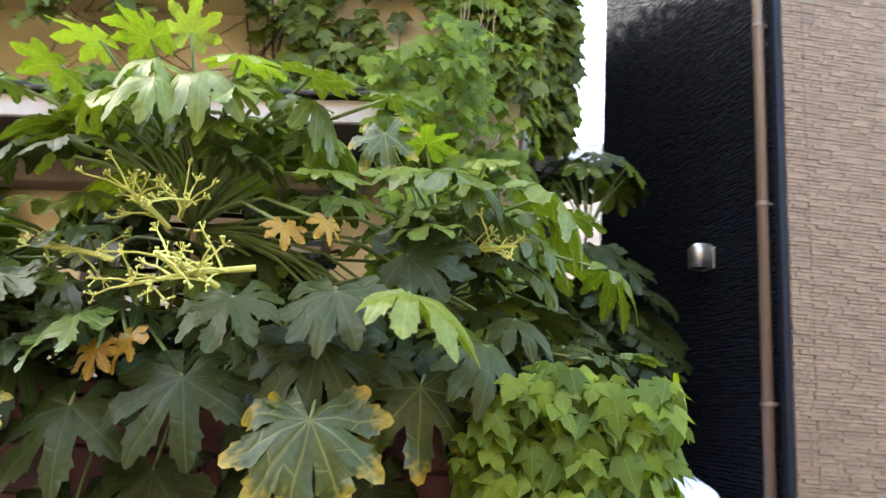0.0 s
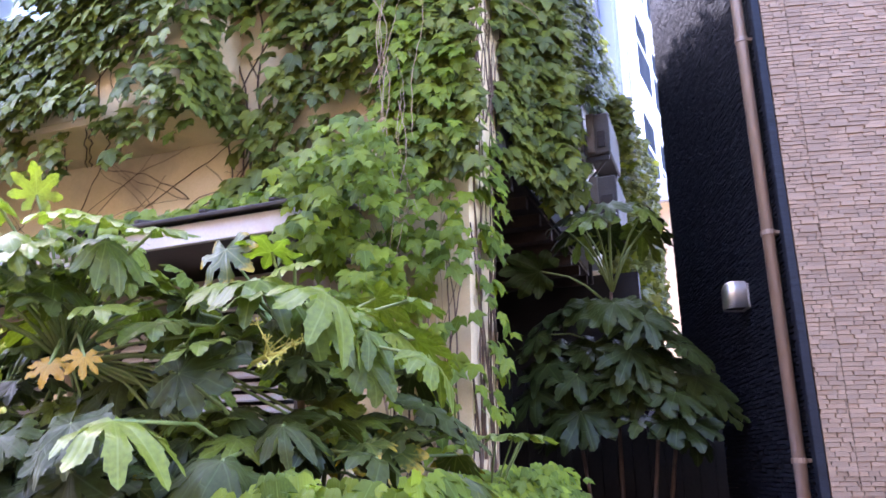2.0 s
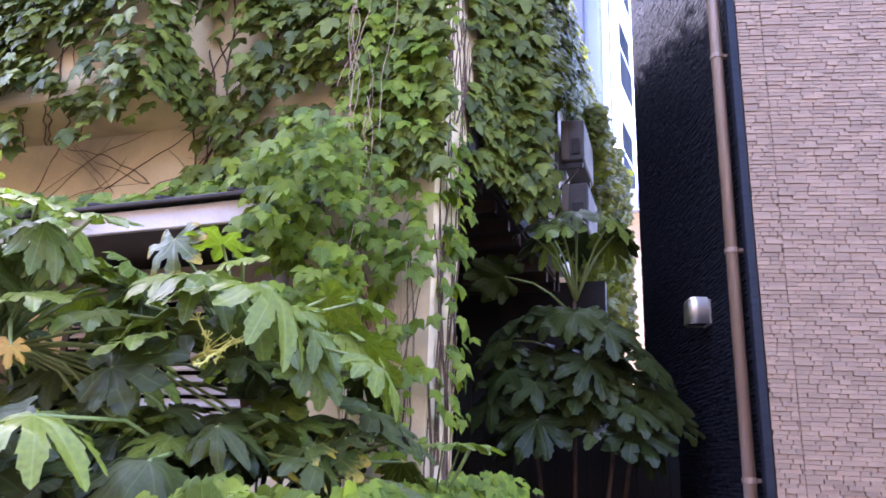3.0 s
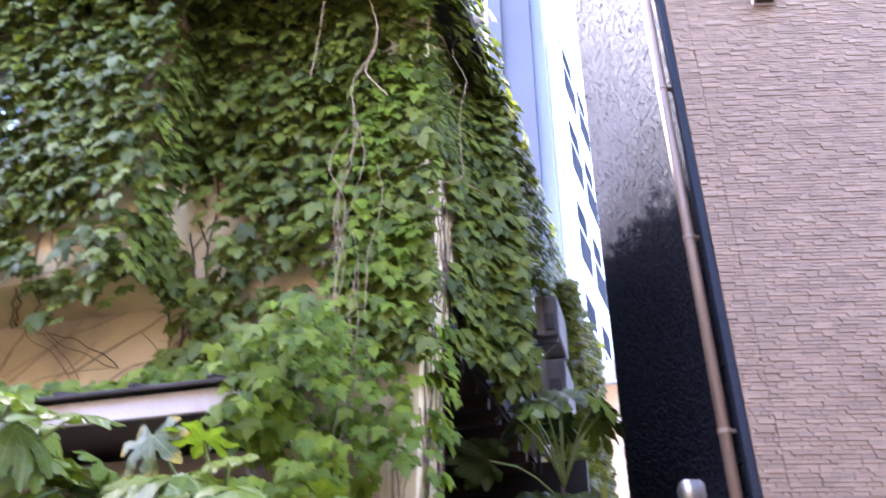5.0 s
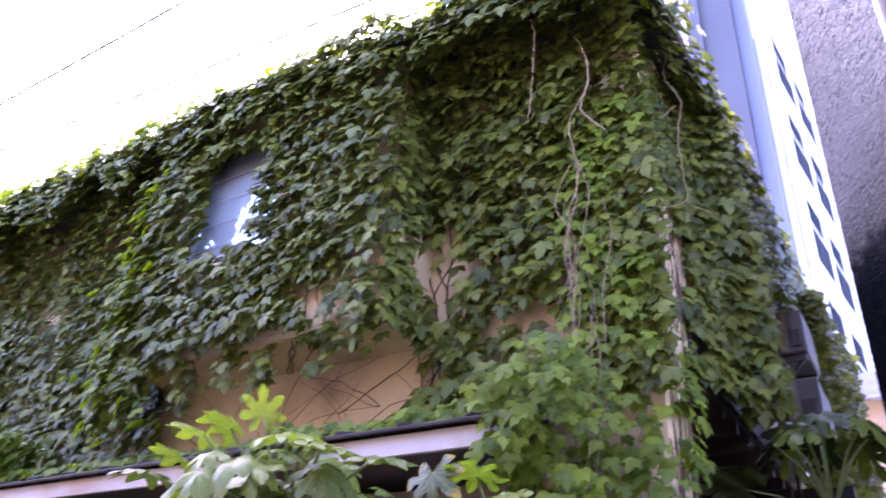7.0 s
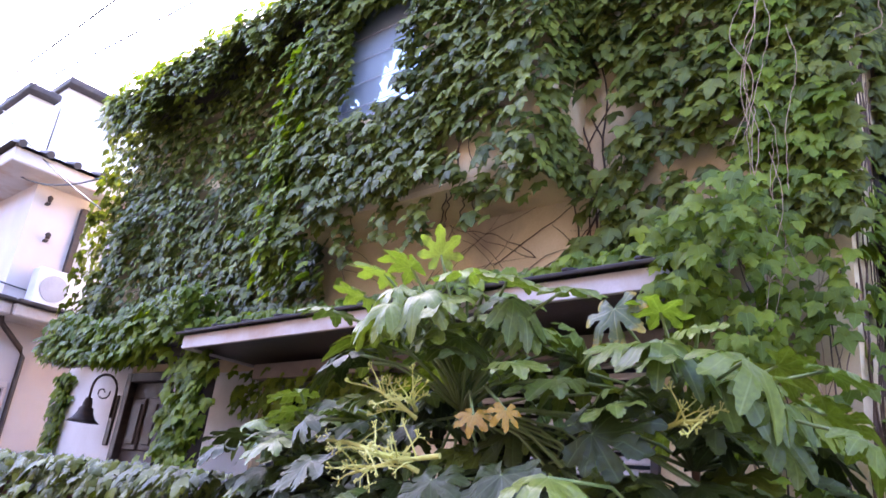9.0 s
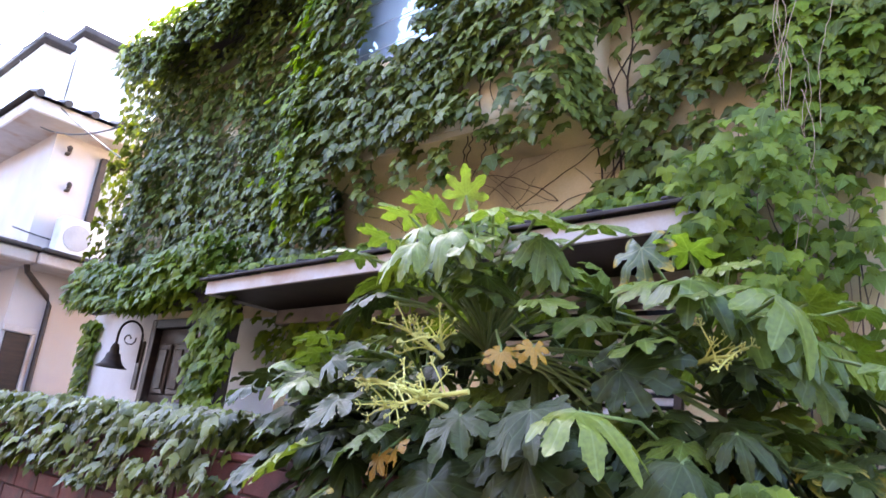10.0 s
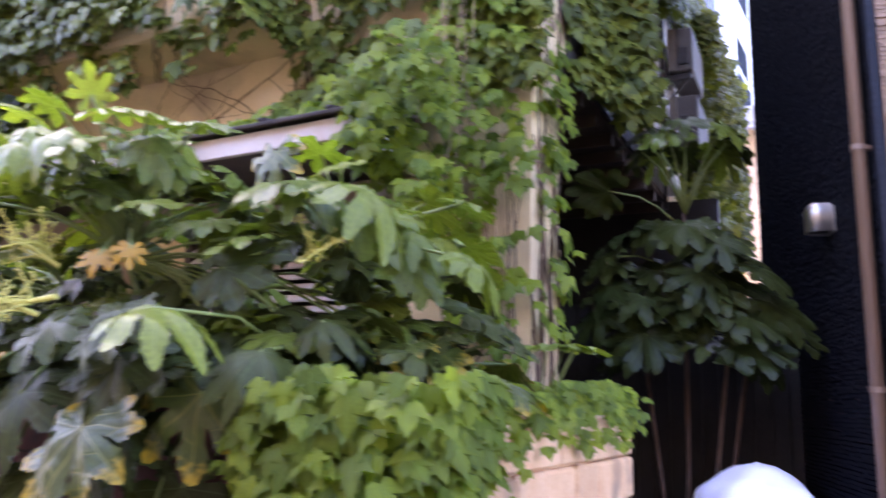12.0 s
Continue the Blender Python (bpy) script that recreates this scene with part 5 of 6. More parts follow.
def fatsia_template(k):
    """A palmate leaf: lobes of radius up to 1 round the stalk's end at the origin, middle lobe towards -y, upper face +z."""
    r = random.Random(100 + k)
    n = (9, 9, 7, 9, 8, 7, 9, 8)[k % 8]
    spread = radians(r.uniform(250, 285))
    droop, fold, ripple = (r.uniform(0.6, 0.85) if k > 5 else r.uniform(0.15, 0.42)), r.uniform(0.01, 0.07), r.uniform(0.03, 0.06)
    ang = [-math.pi / 2 + (i - (n - 1) / 2) * spread / (n - 1) + r.uniform(-0.05, 0.05) for i in range(n)]
    length = [(1.0 - 0.42 * (abs(i - (n - 1) / 2) / ((n - 1) / 2)) ** 1.6) * r.uniform(0.92, 1.05) for i in range(n)]
    sinus = r.uniform(0.38, 0.46)
    v, f, uv = [(0, 0, 0.0)], [], [(0.0, 0.0)]

    def add(rad, a, side, u, w):
        x, y = rad * math.cos(a) - side * math.sin(a), rad * math.sin(a) + side * math.cos(a)
        d = math.hypot(x, y)
        z = -droop * d * d + fold * abs(u) * 2.2 + ripple * math.sin(11 * x + 7 * y + k)
        v.append((x, y, z))
        uv.append((u, w))
        return len(v) - 1
    half = spread / (n - 1) / 2
    valley = []
    for i in range(n + 1):
        a = ang[0] - half if i == 0 else ang[-1] + half if i == n else (ang[i - 1] + ang[i]) / 2
        le = length[0] if i == 0 else length[-1] if i == n else (length[i - 1] + length[i]) / 2
        edge = i in (0, n)
        valley.append(add((0.16 if edge else sinus) * le, a, 0, 0.12, 0.4))
    prof = [(0.57, 0.125), (0.70, 0.172), (0.715, 0.138), (0.83, 0.145), (0.845, 0.100), (0.95, 0.070)]
    for i in range(n):
        a, le = ang[i], length[i]
        bend = r.uniform(-0.05, 0.05)
        mid = [add(le * q, a + bend * q, 0, 0.0, q) for q in (0.3, 0.56, 0.68, 0.81, 0.91, 1.0)]
        sides = []
        for s in (1, -1):
            sides.append([add(le * (q + r.uniform(-0.015, 0.015)), a + bend * q, s * wd * (0.75 + 0.35 * le), s * wd, q) for q, wd in prof])
        for s, row in zip((1, -1), sides):
            va = valley[i + 1] if s == 1 else valley[i]
            faces = [(0, mid[0], va), (mid[0], mid[1], row[0], va), (mid[1], mid[2], row[1], row[0]), (mid[2], row[2], row[1]),
                     (mid[2], mid[3], row[3], row[2]), (mid[3], row[4], row[3]), (mid[3], mid[4], row[5], row[4]), (mid[4], mid[5], row[5])]
            f += [q if s == -1 else q[::-1] for q in faces]
    return np.array(v), [tuple(q[::-1]) for q in f], np.array(uv)


FAT_T = [fatsia_template(k) for k in range(8)]
FAT_MESH = {}


def fatsia_leaf(plant, x, y, z, az, pitch, roll, size, mat, k=None, label=""):
    """One leaf: az and pitch give where its middle lobe points (az -90 is towards the street), roll turns it about that line."""
    k = random.randrange(6) if k is None else k
    if (k, mat.name) not in FAT_MESH:
        v, f, uv = FAT_T[k]
        FAT_MESH[k, mat.name] = leaf_mesh("fatsia_leaf", v, f, uv, mat)
    a, p = radians(az), radians(pitch)
    tip = Vector((math.cos(a) * math.cos(p), math.sin(a) * math.cos(p), math.sin(p)))
    up = Vector((0, 0, 1)) - tip * tip.z
    if up.length < 0.05:
        up = Vector((-math.cos(a), -math.sin(a), 0))
    normal = Matrix.Rotation(radians(roll), 3, tip) @ up.normalized()
    m = basis(np.array(tip), np.array(normal)) * size
    ob = under(new("leaf", FAT_MESH[k, mat.name]), plant)
    ob.matrix_basis = Matrix.Translation((x, y, z)) @ Matrix([list(row) + [0] for row in m] + [[0, 0, 0, 1]])
    if label:
        tagged(ob, label=label)
    return ob


def stalk(build, a, b, rad):
    a, b = Vector(a), Vector(b)
    mid = a.lerp(b, 0.55) + Vector((0, 0, 0.12 * (b - a).length))
    pts = [a, a.lerp(mid, 0.5) + Vector((0, 0, 0.02)), mid, mid.lerp(b, 0.6), b]
    build.tube(pts, [rad * 1.4, rad, rad, rad, rad * 0.9], 6)


def rosette(plant, stalks, head, n, reach, elev, size, mats, r, facing=None, fan=180):
    """n leaves round a shoot's head, in a spiral from upright young ones to hanging old ones. elev: from, to degrees."""
    for i in range(n):
        f = (i + 0.5) / n
        az = (i * 137.5 + r.uniform(-15, 15)) % 360
        if facing is not None:
            az = facing + ((az / 360) * 2 - 1) * fan
        el = radians(elev[0] + (elev[1] - elev[0]) * f + r.uniform(-8, 8))
        L = reach * (0.7 + 0.5 * f) * r.uniform(0.85, 1.15)
        a = radians(az)
        p = Vector(head) + L * Vector((math.cos(a) * math.cos(el), math.sin(a) * math.cos(el), math.sin(el)))
        if p.y < 2.46 and p.z < 1.56 and p.y > 2.1:
            continue
        if p.y < 2.15 and p.z < 1.5 and p.x < -0.6:
            continue
        pitch = -4 - 26 * f + r.uniform(-14, 14)
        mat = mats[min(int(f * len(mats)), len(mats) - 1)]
        fatsia_leaf(plant, *p, az + r.uniform(-25, 25), pitch, r.uniform(-25, 25), size * r.uniform(0.7, 1.1) * (0.75 + 0.35 * f), mat, r.randrange(8))
        stalk(stalks, head, p, 0.0065)


D, M_, L_, O_, Y_ = FATSIA_SHADE_DARK, FATSIA_MID, FATSIA_LIGHT, FATSIA_OLD, FATSIA_DRY
fr = random.Random(21)
fat = thing("fatsia_shrub", "large glossy green fatsia shrub overhanging the brick wall", "shrub", (-0.9, 2.8, 0.75), "fatsia shrubs")
st = B()
HEADS = {"a": (-1.05, 2.38, 2.06), "b": (-0.22, 2.72, 1.92), "h": (-1.7, 2.45, 1.6), "c": (-2.05, 2.5, 1.78), "d": (-0.55, 2.5, 1.68), "e": (-1.35, 2.5, 1.66), "f": (0.08, 2.75, 1.6), "g": (-0.2, 2.5, 1.62)}
for key, foot in (("a", (-1.0, 2.8, 0.7)), ("b", (-0.3, 3.0, 0.7)), ("h", (-1.4, 2.9, 0.7)), ("c", (-1.6, 2.9, 0.7)), ("d", (-0.6, 2.8, 0.7)), ("e", (-1.2, 2.85, 0.7)), ("f", (-0.1, 3.0, 0.7)), ("g", (-0.3, 2.85, 0.7))):
    a, b2 = Vector(foot), Vector(HEADS[key])
    part("trunk", B().tube([a, a.lerp(b2, 0.35) + Vector((0.03, 0.06, 0.05)), a.lerp(b2, 0.7) + Vector((-0.02, 0.04, 0.04)), b2], [0.028, 0.024, 0.02, 0.016], 8), DRY_STEM, fat, smooth=True)
# lower leaves end in the darkest tone: older, and shaded by colour
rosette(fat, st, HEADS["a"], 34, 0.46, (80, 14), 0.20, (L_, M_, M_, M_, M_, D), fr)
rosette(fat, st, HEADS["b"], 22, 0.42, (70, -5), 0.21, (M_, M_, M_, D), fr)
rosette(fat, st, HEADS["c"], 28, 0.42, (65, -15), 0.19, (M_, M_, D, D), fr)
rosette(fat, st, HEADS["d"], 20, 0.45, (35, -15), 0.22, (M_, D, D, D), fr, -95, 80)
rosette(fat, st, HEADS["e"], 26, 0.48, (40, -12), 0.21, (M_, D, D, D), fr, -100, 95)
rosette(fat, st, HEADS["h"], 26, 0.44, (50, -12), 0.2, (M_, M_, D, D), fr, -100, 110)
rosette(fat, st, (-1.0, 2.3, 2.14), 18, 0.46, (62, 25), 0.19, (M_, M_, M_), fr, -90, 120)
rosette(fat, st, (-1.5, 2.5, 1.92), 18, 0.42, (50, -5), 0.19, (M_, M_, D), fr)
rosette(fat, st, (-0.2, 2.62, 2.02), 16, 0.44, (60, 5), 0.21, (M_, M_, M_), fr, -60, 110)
for i in range(7):
    hx, hz = fr.uniform(-1.35, 0.0), fr.uniform(1.16, 1.5)
    hy = 2.1 - fr.uniform(0.02, 0.16)
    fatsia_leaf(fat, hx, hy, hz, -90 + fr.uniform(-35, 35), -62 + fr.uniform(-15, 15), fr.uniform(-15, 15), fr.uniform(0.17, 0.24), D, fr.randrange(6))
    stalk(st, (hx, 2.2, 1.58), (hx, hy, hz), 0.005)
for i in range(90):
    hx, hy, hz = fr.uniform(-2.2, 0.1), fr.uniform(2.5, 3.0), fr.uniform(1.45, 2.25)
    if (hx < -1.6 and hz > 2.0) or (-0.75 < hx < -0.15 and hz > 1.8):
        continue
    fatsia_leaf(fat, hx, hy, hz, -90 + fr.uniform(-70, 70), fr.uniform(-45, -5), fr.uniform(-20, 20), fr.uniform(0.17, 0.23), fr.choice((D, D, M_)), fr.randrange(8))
    stalk(st, (hx * 0.8 - 0.1, 2.85, hz - 0.3), (hx, hy, hz), 0.005)
rosette(fat, st, HEADS["f"], 14, 0.36, (60, 5), 0.19, (M_, D, O_), fr)
rosette(fat, st, HEADS["g"], 16, 0.42, (35, 0), 0.2, (M_, D, D), fr, -80, 70)


def hero(x, y, z, az, pitch, roll, size, mat, k, head, label=""):
    fatsia_leaf(fat, x, y, z, az, pitch, roll, size, mat, k, label)
    stalk(st, HEADS[head], (x, y, z), 0.006)


hero(-0.23, 1.81, 1.79, -25, -8, 5, 0.21, M_, 7, "g")
hero(-0.28, 2.10, 1.95, 12, 18, 55, 0.23, D, 1, "g")
hero(-0.17, 2.33, 2.29, -50, -14, 0, 0.23, M_, 7, "b")
hero(-0.08, 2.50, 2.24, -15, -14, 20, 0.26, M_, 6, "b")
hero(0.00, 3.08, 2.18, -35, -48, 10, 0.25, M_, 0, "b")
hero(-0.09, 2.46, 1.77, -110, -25, 0, 0.22, O_, 3, "f", "yellowing leaf with ochre lobes")
hero(0.17, 2.55, 1.76, -40, -28, 0, 0.23, O_, 1, "f", "yellowing leaf with pale veins")
hero(-0.42, 1.85, 1.79, -95, -50, 0, 0.20, D, 0, "d")
hero(-0.47, 1.92, 1.66, -88, -62, 0, 0.26, D, 1, "d")
hero(-0.69, 1.85, 1.76, -95, -45, 0, 0.19, D, 3, "d")
hero(-0.79, 1.85, 1.55, -85, -55, 0, 0.24, D, 4, "e")
hero(-0.44, 1.80, 1.47, -92, -60, 0, 0.27, O_, 0, "d", "dark leaf with yellow tips")
hero(-0.20, 1.98, 1.57, -70, -70, 0, 0.25, O_, 2, "g", "hanging leaf with yellowing edge")
hero(-1.10, 1.85, 1.68, -120, -35, 0, 0.19, M_, 5, "e")
hero(-1.56, 1.85, 1.58, -110, -35, 15, 0.21, M_, 1, "e")
hero(-1.31, 1.80, 1.43, -115, -50, 0, 0.19, O_, 2, "e", "small leaf with yellow tips")
hero(-1.33, 2.10, 2.60, -140, 22, 0, 0.17, L_, 2, "a", "bright young leaf")
hero(-1.46, 2.12, 2.52, 165, 10, 20, 0.17, L_, 5, "a", "bright young leaf")
hero(-1.05, 2.14, 2.66, -60, 70, 0, 0.13, L_, 5, "a", "bright upright young leaf")
hero(-1.15, 2.08, 2.60, -110, 30, 0, 0.16, L_, 3, "a", "bright young leaf")
hero(-0.86, 2.10, 2.55, -30, 0, 10, 0.18, L_, 4, "a")
hero(-0.80, 1.95, 2.39, -90, -25, 0, 0.17, M_, 2, "a")
hero(-0.60, 2.02, 2.46, -20, -8, 0, 0.18, M_, 1, "a")
hero(-0.36, 2.02, 2.40, -10, -5, 10, 0.16, M_, 5, "a")
hero(-0.45, 2.50, 2.48, -60, -65, 30, 0.18, O_, 2, "b", "pale yellow-green leaf turned on edge")
hero(-0.31, 2.60, 2.48, -80, 20, 0, 0.17, L_, 5, "b")
hero(-0.52, 2.00, 2.16, -40, -15, 10, 0.15, M_, 5, "a")
hero(-1.66, 2.12, 2.47, 170, 5, 0, 0.18, M_, 3, "a")
hero(-2.15, 2.40, 2.16, -150, -10, 0, 0.19, M_, 1, "c")
hero(-2.11, 2.30, 1.98, -130, -25, 0, 0.20, M_, 4, "c")
hero(-2.27, 2.25, 1.74, -130, -30, 0, 0.20, D, 0, "c")
hero(0.10, 2.60, 2.05, -25, -50, 0, 0.21, M_, 0, "b")
hero(-0.59, 1.90, 1.97, -60, -50, 0, 0.085, Y_, 5, "a", "withered ochre leaf")
hero(-0.48, 1.92, 1.99, -40, -60, 0, 0.075, Y_, 2, "a", "withered ochre leaf")
hero(-0.95, 1.85, 1.64, -120, -60, 0, 0.10, Y_, 5, "e", "withered ochre leaf")
hero(-1.02, 1.84, 1.61, -100, -60, 0, 0.09, Y_, 2, "e", "withered ochre leaf")
hero(-1.90, 2.05, 1.72, -115, -30, 0, 0.2, M_, 0, "c")
hero(-1.75, 2.00, 1.88, -100, -25, 0, 0.18, M_, 4, "c")
hero(-1.18, 1.95, 1.95, -110, -20, 0, 0.18, D, 3, "e")
hero(-1.38, 1.92, 1.80, -100, -40, 0, 0.2, D, 1, "e")


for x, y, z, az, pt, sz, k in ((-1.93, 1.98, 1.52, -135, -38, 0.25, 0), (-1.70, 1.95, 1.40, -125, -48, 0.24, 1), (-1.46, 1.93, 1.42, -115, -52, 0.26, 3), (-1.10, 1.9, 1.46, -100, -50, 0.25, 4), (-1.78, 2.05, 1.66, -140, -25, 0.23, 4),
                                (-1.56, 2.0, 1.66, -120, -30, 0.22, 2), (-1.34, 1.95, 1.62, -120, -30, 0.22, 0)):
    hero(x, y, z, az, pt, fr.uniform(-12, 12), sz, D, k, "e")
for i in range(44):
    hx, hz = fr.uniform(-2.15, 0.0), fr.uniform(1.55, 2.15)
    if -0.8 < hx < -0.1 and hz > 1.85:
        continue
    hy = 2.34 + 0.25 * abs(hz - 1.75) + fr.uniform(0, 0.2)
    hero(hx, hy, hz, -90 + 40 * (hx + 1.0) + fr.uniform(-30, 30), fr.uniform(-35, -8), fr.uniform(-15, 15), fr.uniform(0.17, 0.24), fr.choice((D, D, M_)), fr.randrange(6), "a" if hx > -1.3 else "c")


def flower_head(x, y, z, az, rise, length, n, r):
    """A branching yellow-green flower stalk with small round umbels."""
    d = Vector((math.cos(radians(az)), math.sin(radians(az)), rise)).normalized()
    base = Vector((x, y, z))
    b = B().tube([base, base + d * length * 0.5 + Vector((0, 0, 0.01)), base + d * length], [0.009, 0.0065, 0.0045], 7)
    knobs = []
    for i in range(n):
        f = 0.2 + 0.8 * i / n
        o = base + d * length * f
        e = (d * 0.5 + Vector((r.uniform(-1, 1), r.uniform(-1, 1), r.uniform(-0.5, 0.9)))).normalized()
        q = o + e * r.uniform(0.06, 0.13)
        b.tube([o, o.lerp(q, 0.5) + Vector((0, 0, 0.006)), q], [0.0036, 0.0028, 0.0022], 5)
        knobs.append(q)
        for _ in range(5):
            e2 = (e + Vector((r.uniform(-1, 1), r.uniform(-1, 1), r.uniform(-1, 1)))).normalized()
            q2 = q + e2 * 0.022
            b.tube([q, q2], [0.0016, 0.0014], 4)
            b.lathe([(0.0005, -0.004), (0.004, 0), (0.0005, 0.004)], q2, 5)
    part("flower_stalk", b, FLOWER_STALK, fat, "branched yellow-green flower stalk")


flower_head(-0.98, 2.05, 1.98, -120, 0.5, 0.18, 13, fr)
flower_head(-0.92, 1.98, 2.0, -60, 0.1, 0.16, 10, fr)
flower_head(-0.62, 1.80, 1.83, -165, -0.25, 0.32, 18, fr)
flower_head(-0.72, 1.82, 1.78, -120, 0.25, 0.2, 10, fr)
flower_head(-1.05, 1.9, 1.85, 190, 0.1, 0.2, 9, fr)
flower_head(-0.15, 2.3, 2.0, -30, 0.05, 0.22, 12, fr)
tagged(part("stalk", st, STALK, fat, smooth=True), kind="stuff")

# nearly all leaves take the dark tone, which carries the alley's shade
fat2 = thing("fatsia_shrub", "fatsia shrub growing in the alley, its shade put into dark leaf colour", "shrub", (0.55, 5.6, 0), "fatsia shrubs")
st = B()
for foot, top in (((0.5, 5.6, 0), (0.6, 5.42, 2.86)), ((0.55, 5.55, 0), (0.85, 5.4, 1.95)), ((0.48, 5.55, 0), (0.3, 5.45, 2.05)), ((0.6, 5.6, 0), (1.0, 5.5, 2.2))):
    a, b2 = Vector(foot), Vector(top)
    part("trunk", B().tube([a, a.lerp(b2, 0.4) + Vector((0.02, 0.05, 0)), b2], [0.018, 0.016, 0.012], 8), STEM, fat2, smooth=True)
# crown of long upright stalks, then flat tiers of broad leaves
for i in range(9):
    az = -150 + i * 40 + fr.uniform(-10, 10)
    a = radians(az)
    q = Vector((0.61, 5.42, 2.88)) + Vector((0.3 * math.cos(a), 0.28 * math.sin(a), 0.50 + fr.uniform(-0.05, 0.05)))
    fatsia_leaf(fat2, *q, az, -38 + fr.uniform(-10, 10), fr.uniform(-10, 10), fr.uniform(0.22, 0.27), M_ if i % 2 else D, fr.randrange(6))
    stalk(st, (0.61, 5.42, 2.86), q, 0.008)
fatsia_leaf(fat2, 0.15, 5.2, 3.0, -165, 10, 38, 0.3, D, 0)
stalk(st, (0.55, 5.42, 2.8), (0.15, 5.2, 3.0), 0.007)
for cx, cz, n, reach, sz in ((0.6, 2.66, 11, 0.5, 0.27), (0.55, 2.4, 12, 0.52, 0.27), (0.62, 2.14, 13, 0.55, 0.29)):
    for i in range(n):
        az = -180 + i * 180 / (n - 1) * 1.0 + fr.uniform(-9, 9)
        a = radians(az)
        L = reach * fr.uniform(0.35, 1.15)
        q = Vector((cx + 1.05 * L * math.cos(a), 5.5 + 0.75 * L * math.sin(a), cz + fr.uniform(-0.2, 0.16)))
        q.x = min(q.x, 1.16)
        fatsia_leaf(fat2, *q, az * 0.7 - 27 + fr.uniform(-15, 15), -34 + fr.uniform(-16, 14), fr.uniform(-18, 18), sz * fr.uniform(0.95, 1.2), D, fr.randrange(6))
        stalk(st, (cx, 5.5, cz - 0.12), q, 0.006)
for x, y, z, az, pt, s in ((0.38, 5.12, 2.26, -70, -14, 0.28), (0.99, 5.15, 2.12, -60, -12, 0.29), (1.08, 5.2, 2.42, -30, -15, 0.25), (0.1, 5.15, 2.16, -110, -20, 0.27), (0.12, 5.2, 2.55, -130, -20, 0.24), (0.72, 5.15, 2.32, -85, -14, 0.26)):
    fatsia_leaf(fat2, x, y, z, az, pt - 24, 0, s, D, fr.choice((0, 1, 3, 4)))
    stalk(st, (0.55, 5.5, z - 0.1), (x, y, z), 0.006)
tagged(part("stalk", st, STALK, fat2, smooth=True), kind="stuff")

fat3 = thing("fatsia_seedling", "small bright fatsia seedling behind the stone wall", "shrub", (0.42, 3.15, 1.4), "fatsia shrubs")
st = B()
for az, pt, s in ((-60, 5, 0.15), (-10, 0, 0.14), (-120, 5, 0.13), (60, 10, 0.12)):
    q = Vector((0.48, 3.12, 1.77)) + 0.07 * Vector((math.cos(radians(az)), math.sin(radians(az)), 0.3))
    fatsia_leaf(fat3, *q, az, pt, 0, s, M_, 2)
    stalk(st, (0.36, 3.2, 1.38), q, 0.004)
tagged(part("stalk", st, STALK, fat3, smooth=True), kind="stuff")

# ---- pieces of walls ----
BL, BH = 0.42, 0.145
brick_m = B().box((0.005, 0, 0.005), (BL - 0.005, 0.05, BH - 0.005), 0.006).mesh("brick", RED_BRICK)
half_m = B().box((0.005, 0, 0.005), (BL / 2 - 0.005, 0.05, BH - 0.005), 0.006).mesh("brick", RED_BRICK)
br = random.Random(3)
for row in range(10):
    x = GXS - BL / 2 if row % 2 else GXS - BL
    if row % 2:
        o = under(new("brick", half_m), gw)
        o.matrix_basis = pose(GXS - BL / 2, GY0 + br.uniform(-0.003, 0.003), 0.04 + row * BH)
        x -= BL
    while x > GX0:
        o = under(new("brick", brick_m), gw)
        o.matrix_basis = pose(x, GY0 + br.uniform(-0.004, 0.004), 0.04 + row * BH, 0, 0, br.uniform(-0.3, 0.3))
        x -= BL
z, row = -0.17, 0
while z < SWH - 0.02:
    h = min(0.19, SWH - z)
    x = -0.04
    while x < SWL - 0.02:
        w = 0.3 + br.uniform(-0.04, 0.06) - (0.14 if x < 0 and row % 2 else 0)
        x1 = x + w if x + w < SWL - 0.1 else SWL
        under(new("stone_block", B().box((x, -0.012 + br.uniform(-0.006, 0.006), max(z, 0) + 0.003), (x1 - 0.005, 0.1 if x > 0 else 0.04, z + h - 0.003), 0.012, SWM).mesh("stone_block", BEIGE_STONE)), sw)
        x = x1
    z += h
    row += 1

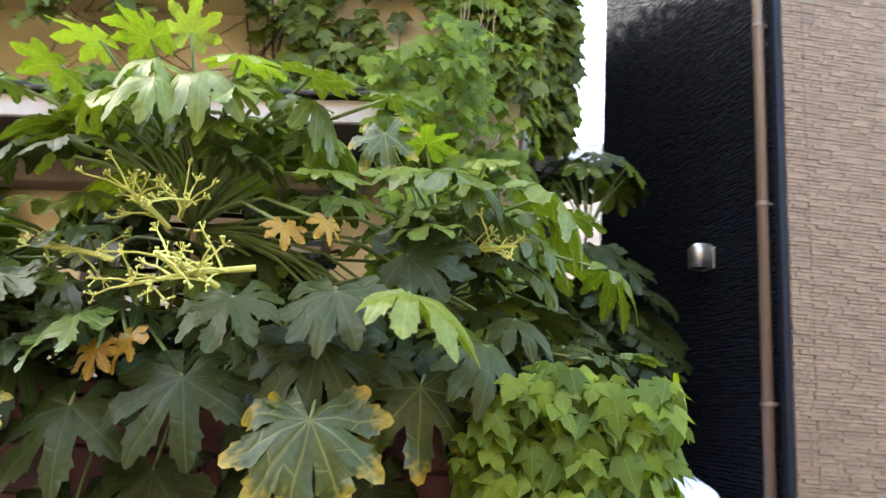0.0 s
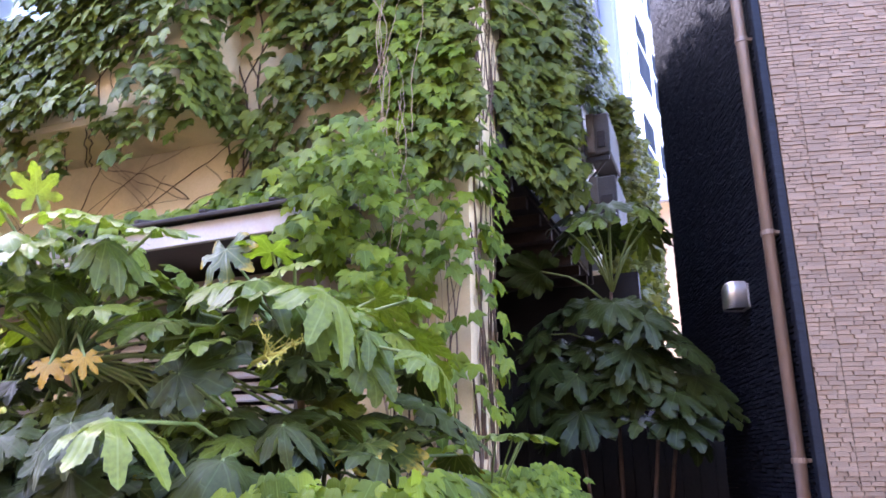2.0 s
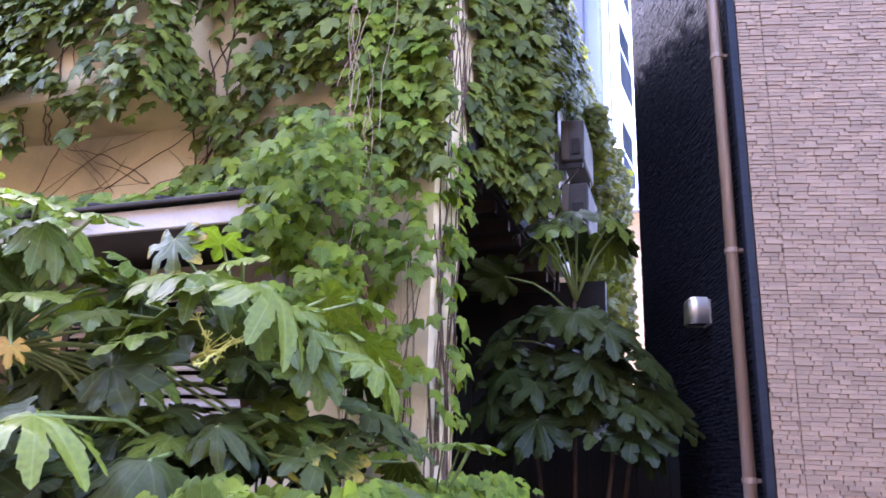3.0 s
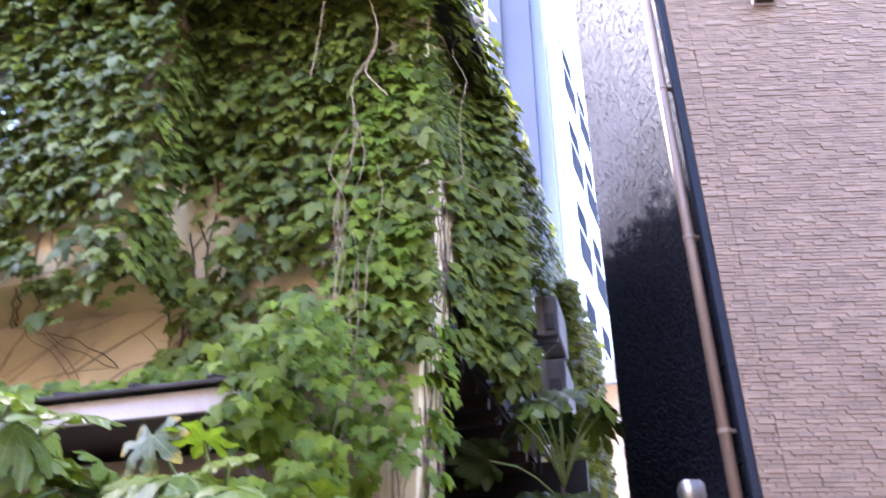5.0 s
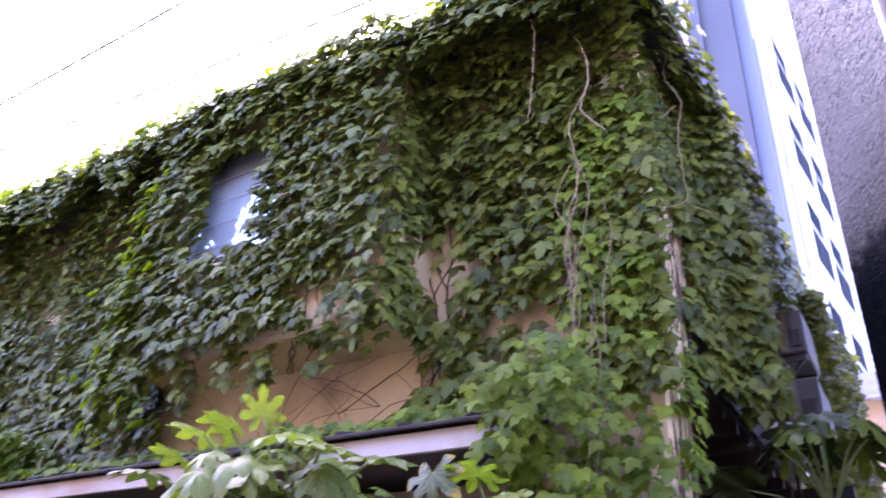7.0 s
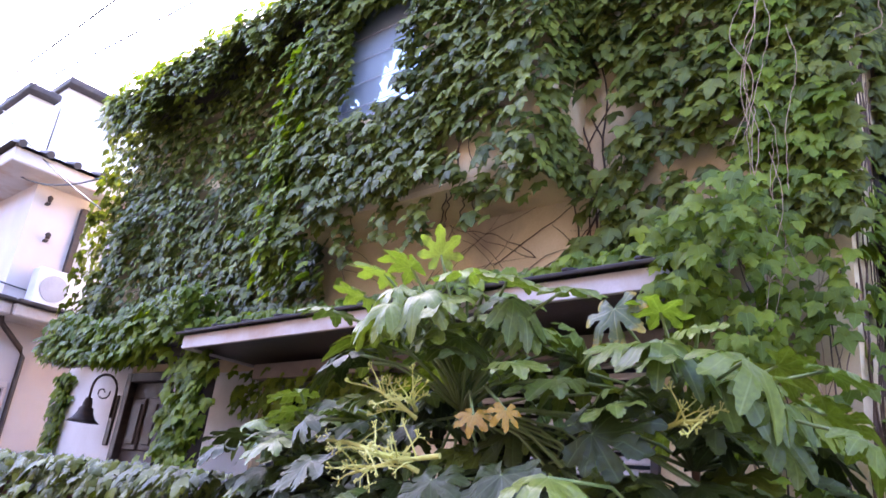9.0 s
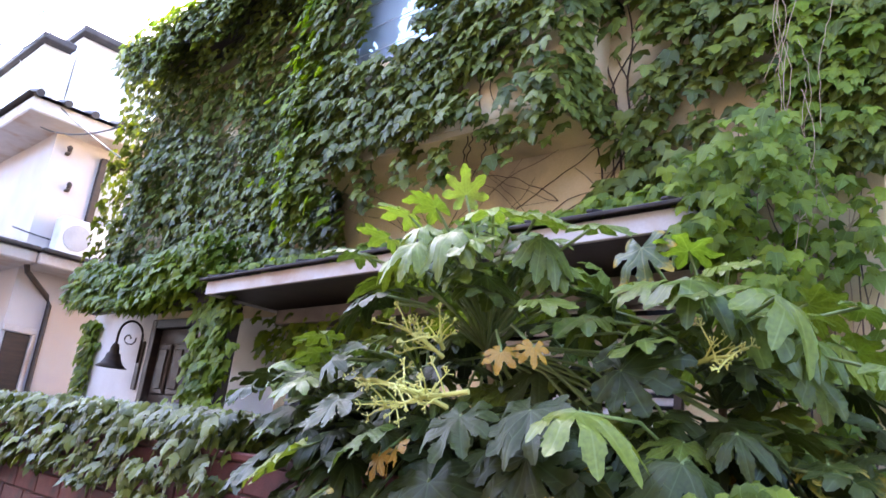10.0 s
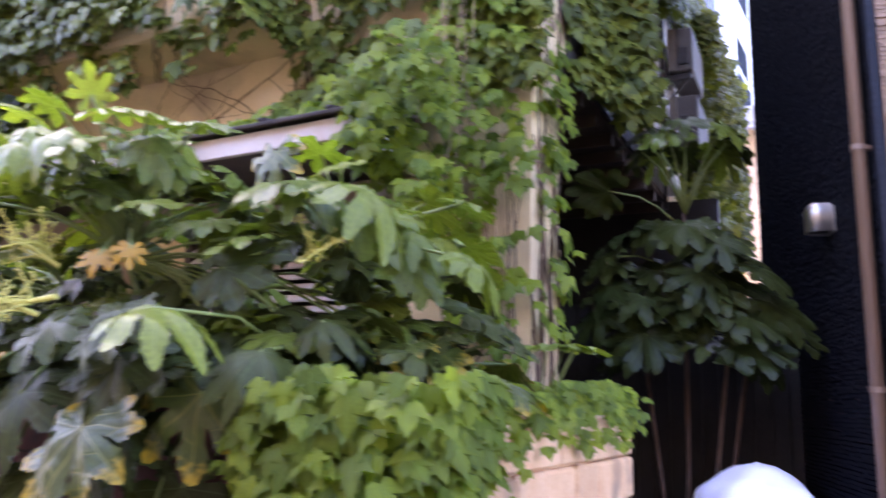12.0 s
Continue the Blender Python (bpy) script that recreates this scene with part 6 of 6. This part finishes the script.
# stacked strips of the brown siding
front = thing("wall_neighbour_front", "brown stacked-stone siding of the neighbouring house", "wall", NC, kind="structure")
rest, count, z, sr = B(), 0, 0.0, random.Random(17)
COURSE = 0.0235
while z < NH:
    x = 0.02 + (sr.uniform(-0.2, 0) if z else 0)
    while x < 2.4:
        L = sr.uniform(0.04, 0.12)
        a, e = max(x, 0.02), x + L - 0.001
        if a < 0.16 < e - 0.01:
            e = 0.1585
            L = 0.16 - x
        if e > a + 0.006:
            dep = sr.choice((0.0, 0.001, 0.0015, 0.002, 0.003, 0.0055))
            lo, hi = (a, -0.016 - dep, z + 0.0004), (e, 0.03, z + COURSE - 0.0004)
            into = B() if 2.4 < z < 4.2 and x < 1.3 and count < 300 else rest
            into.box(lo, hi, 0, NM)
            o8 = len(into.v) - 8
            # the face leans back towards the top, so that its upper part catches the sky
            for i in (1, 5):
                into.v[o8 + i] = tuple(NM @ Vector(((lo, hi)[i // 4][0] + (0.002 if i == 1 else -0.002), lo[1] + 0.003, hi[2])))
            if into is not rest:
                under(new("siding_strip", into.mesh("siding_strip", SIDING_PIECE)), front)
                count += 1
        x += L
    z += COURSE
rest.box((2.4, -0.016, 0), (WIDE, 0.03, NH), 0, NM)
tagged(part("siding", rest, SIDING, front), kind="stuff")

# rough split strips of the black siding
side = thing("wall_neighbour_side", "glossy black rough-faced siding along the alley", "wall", NM @ Vector((0, 1.5, 0)), kind="structure")
rest, z, count = B(), 0.0, 0
while z < NH:
    y = 0.065 + sr.uniform(-0.15, 0)
    while y < DEEP:
        L = sr.uniform(0.05, 0.13)
        a, e = max(y, 0.065), min(y + L, DEEP)
        if e > a + 0.02:
            d0, d1, d2, d3 = [0.014 + sr.uniform(0, 0.006) for _ in range(4)]
            o = len(rest.v)
            zz = z + sr.uniform(-0.004, 0.004)
            pts = [(0.03, a, zz), (-d0, a + 0.004, zz + 0.003), (-d1, e - 0.004, zz + 0.003), (0.03, e, zz),
                   (0.03, a, zz + 0.026), (-d2, a + 0.004, zz + 0.023), (-d3, e - 0.004, zz + 0.023), (0.03, e, zz + 0.026)]
            single = 1.7 < z < 3.4 and y < 1.6 and count < 300
            into, o = (B(), 0) if single else (rest, o)
            into.v += [tuple(NS @ Vector(q)) for q in pts]
            into.f += [tuple(o + i for i in q) for q in ((1, 5, 6, 2), (0, 4, 5, 1), (2, 6, 7, 3), (4, 7, 6, 5), (0, 1, 2, 3))]
            if single:
                under(new("siding_strip", into.mesh("siding_strip", DARK_SIDING)), side)
                count += 1
        y += L
    z += 0.026
tagged(part("siding", rest, DARK_SIDING, side), kind="stuff")
setting("neighbour_parapet", B().box((-0.05, -0.05, NH + 0.005), (WIDE, DEEP + 0.03, NH + 0.12), 0.01, NM), DARK_SIDING, "black parapet cap of the neighbouring house")
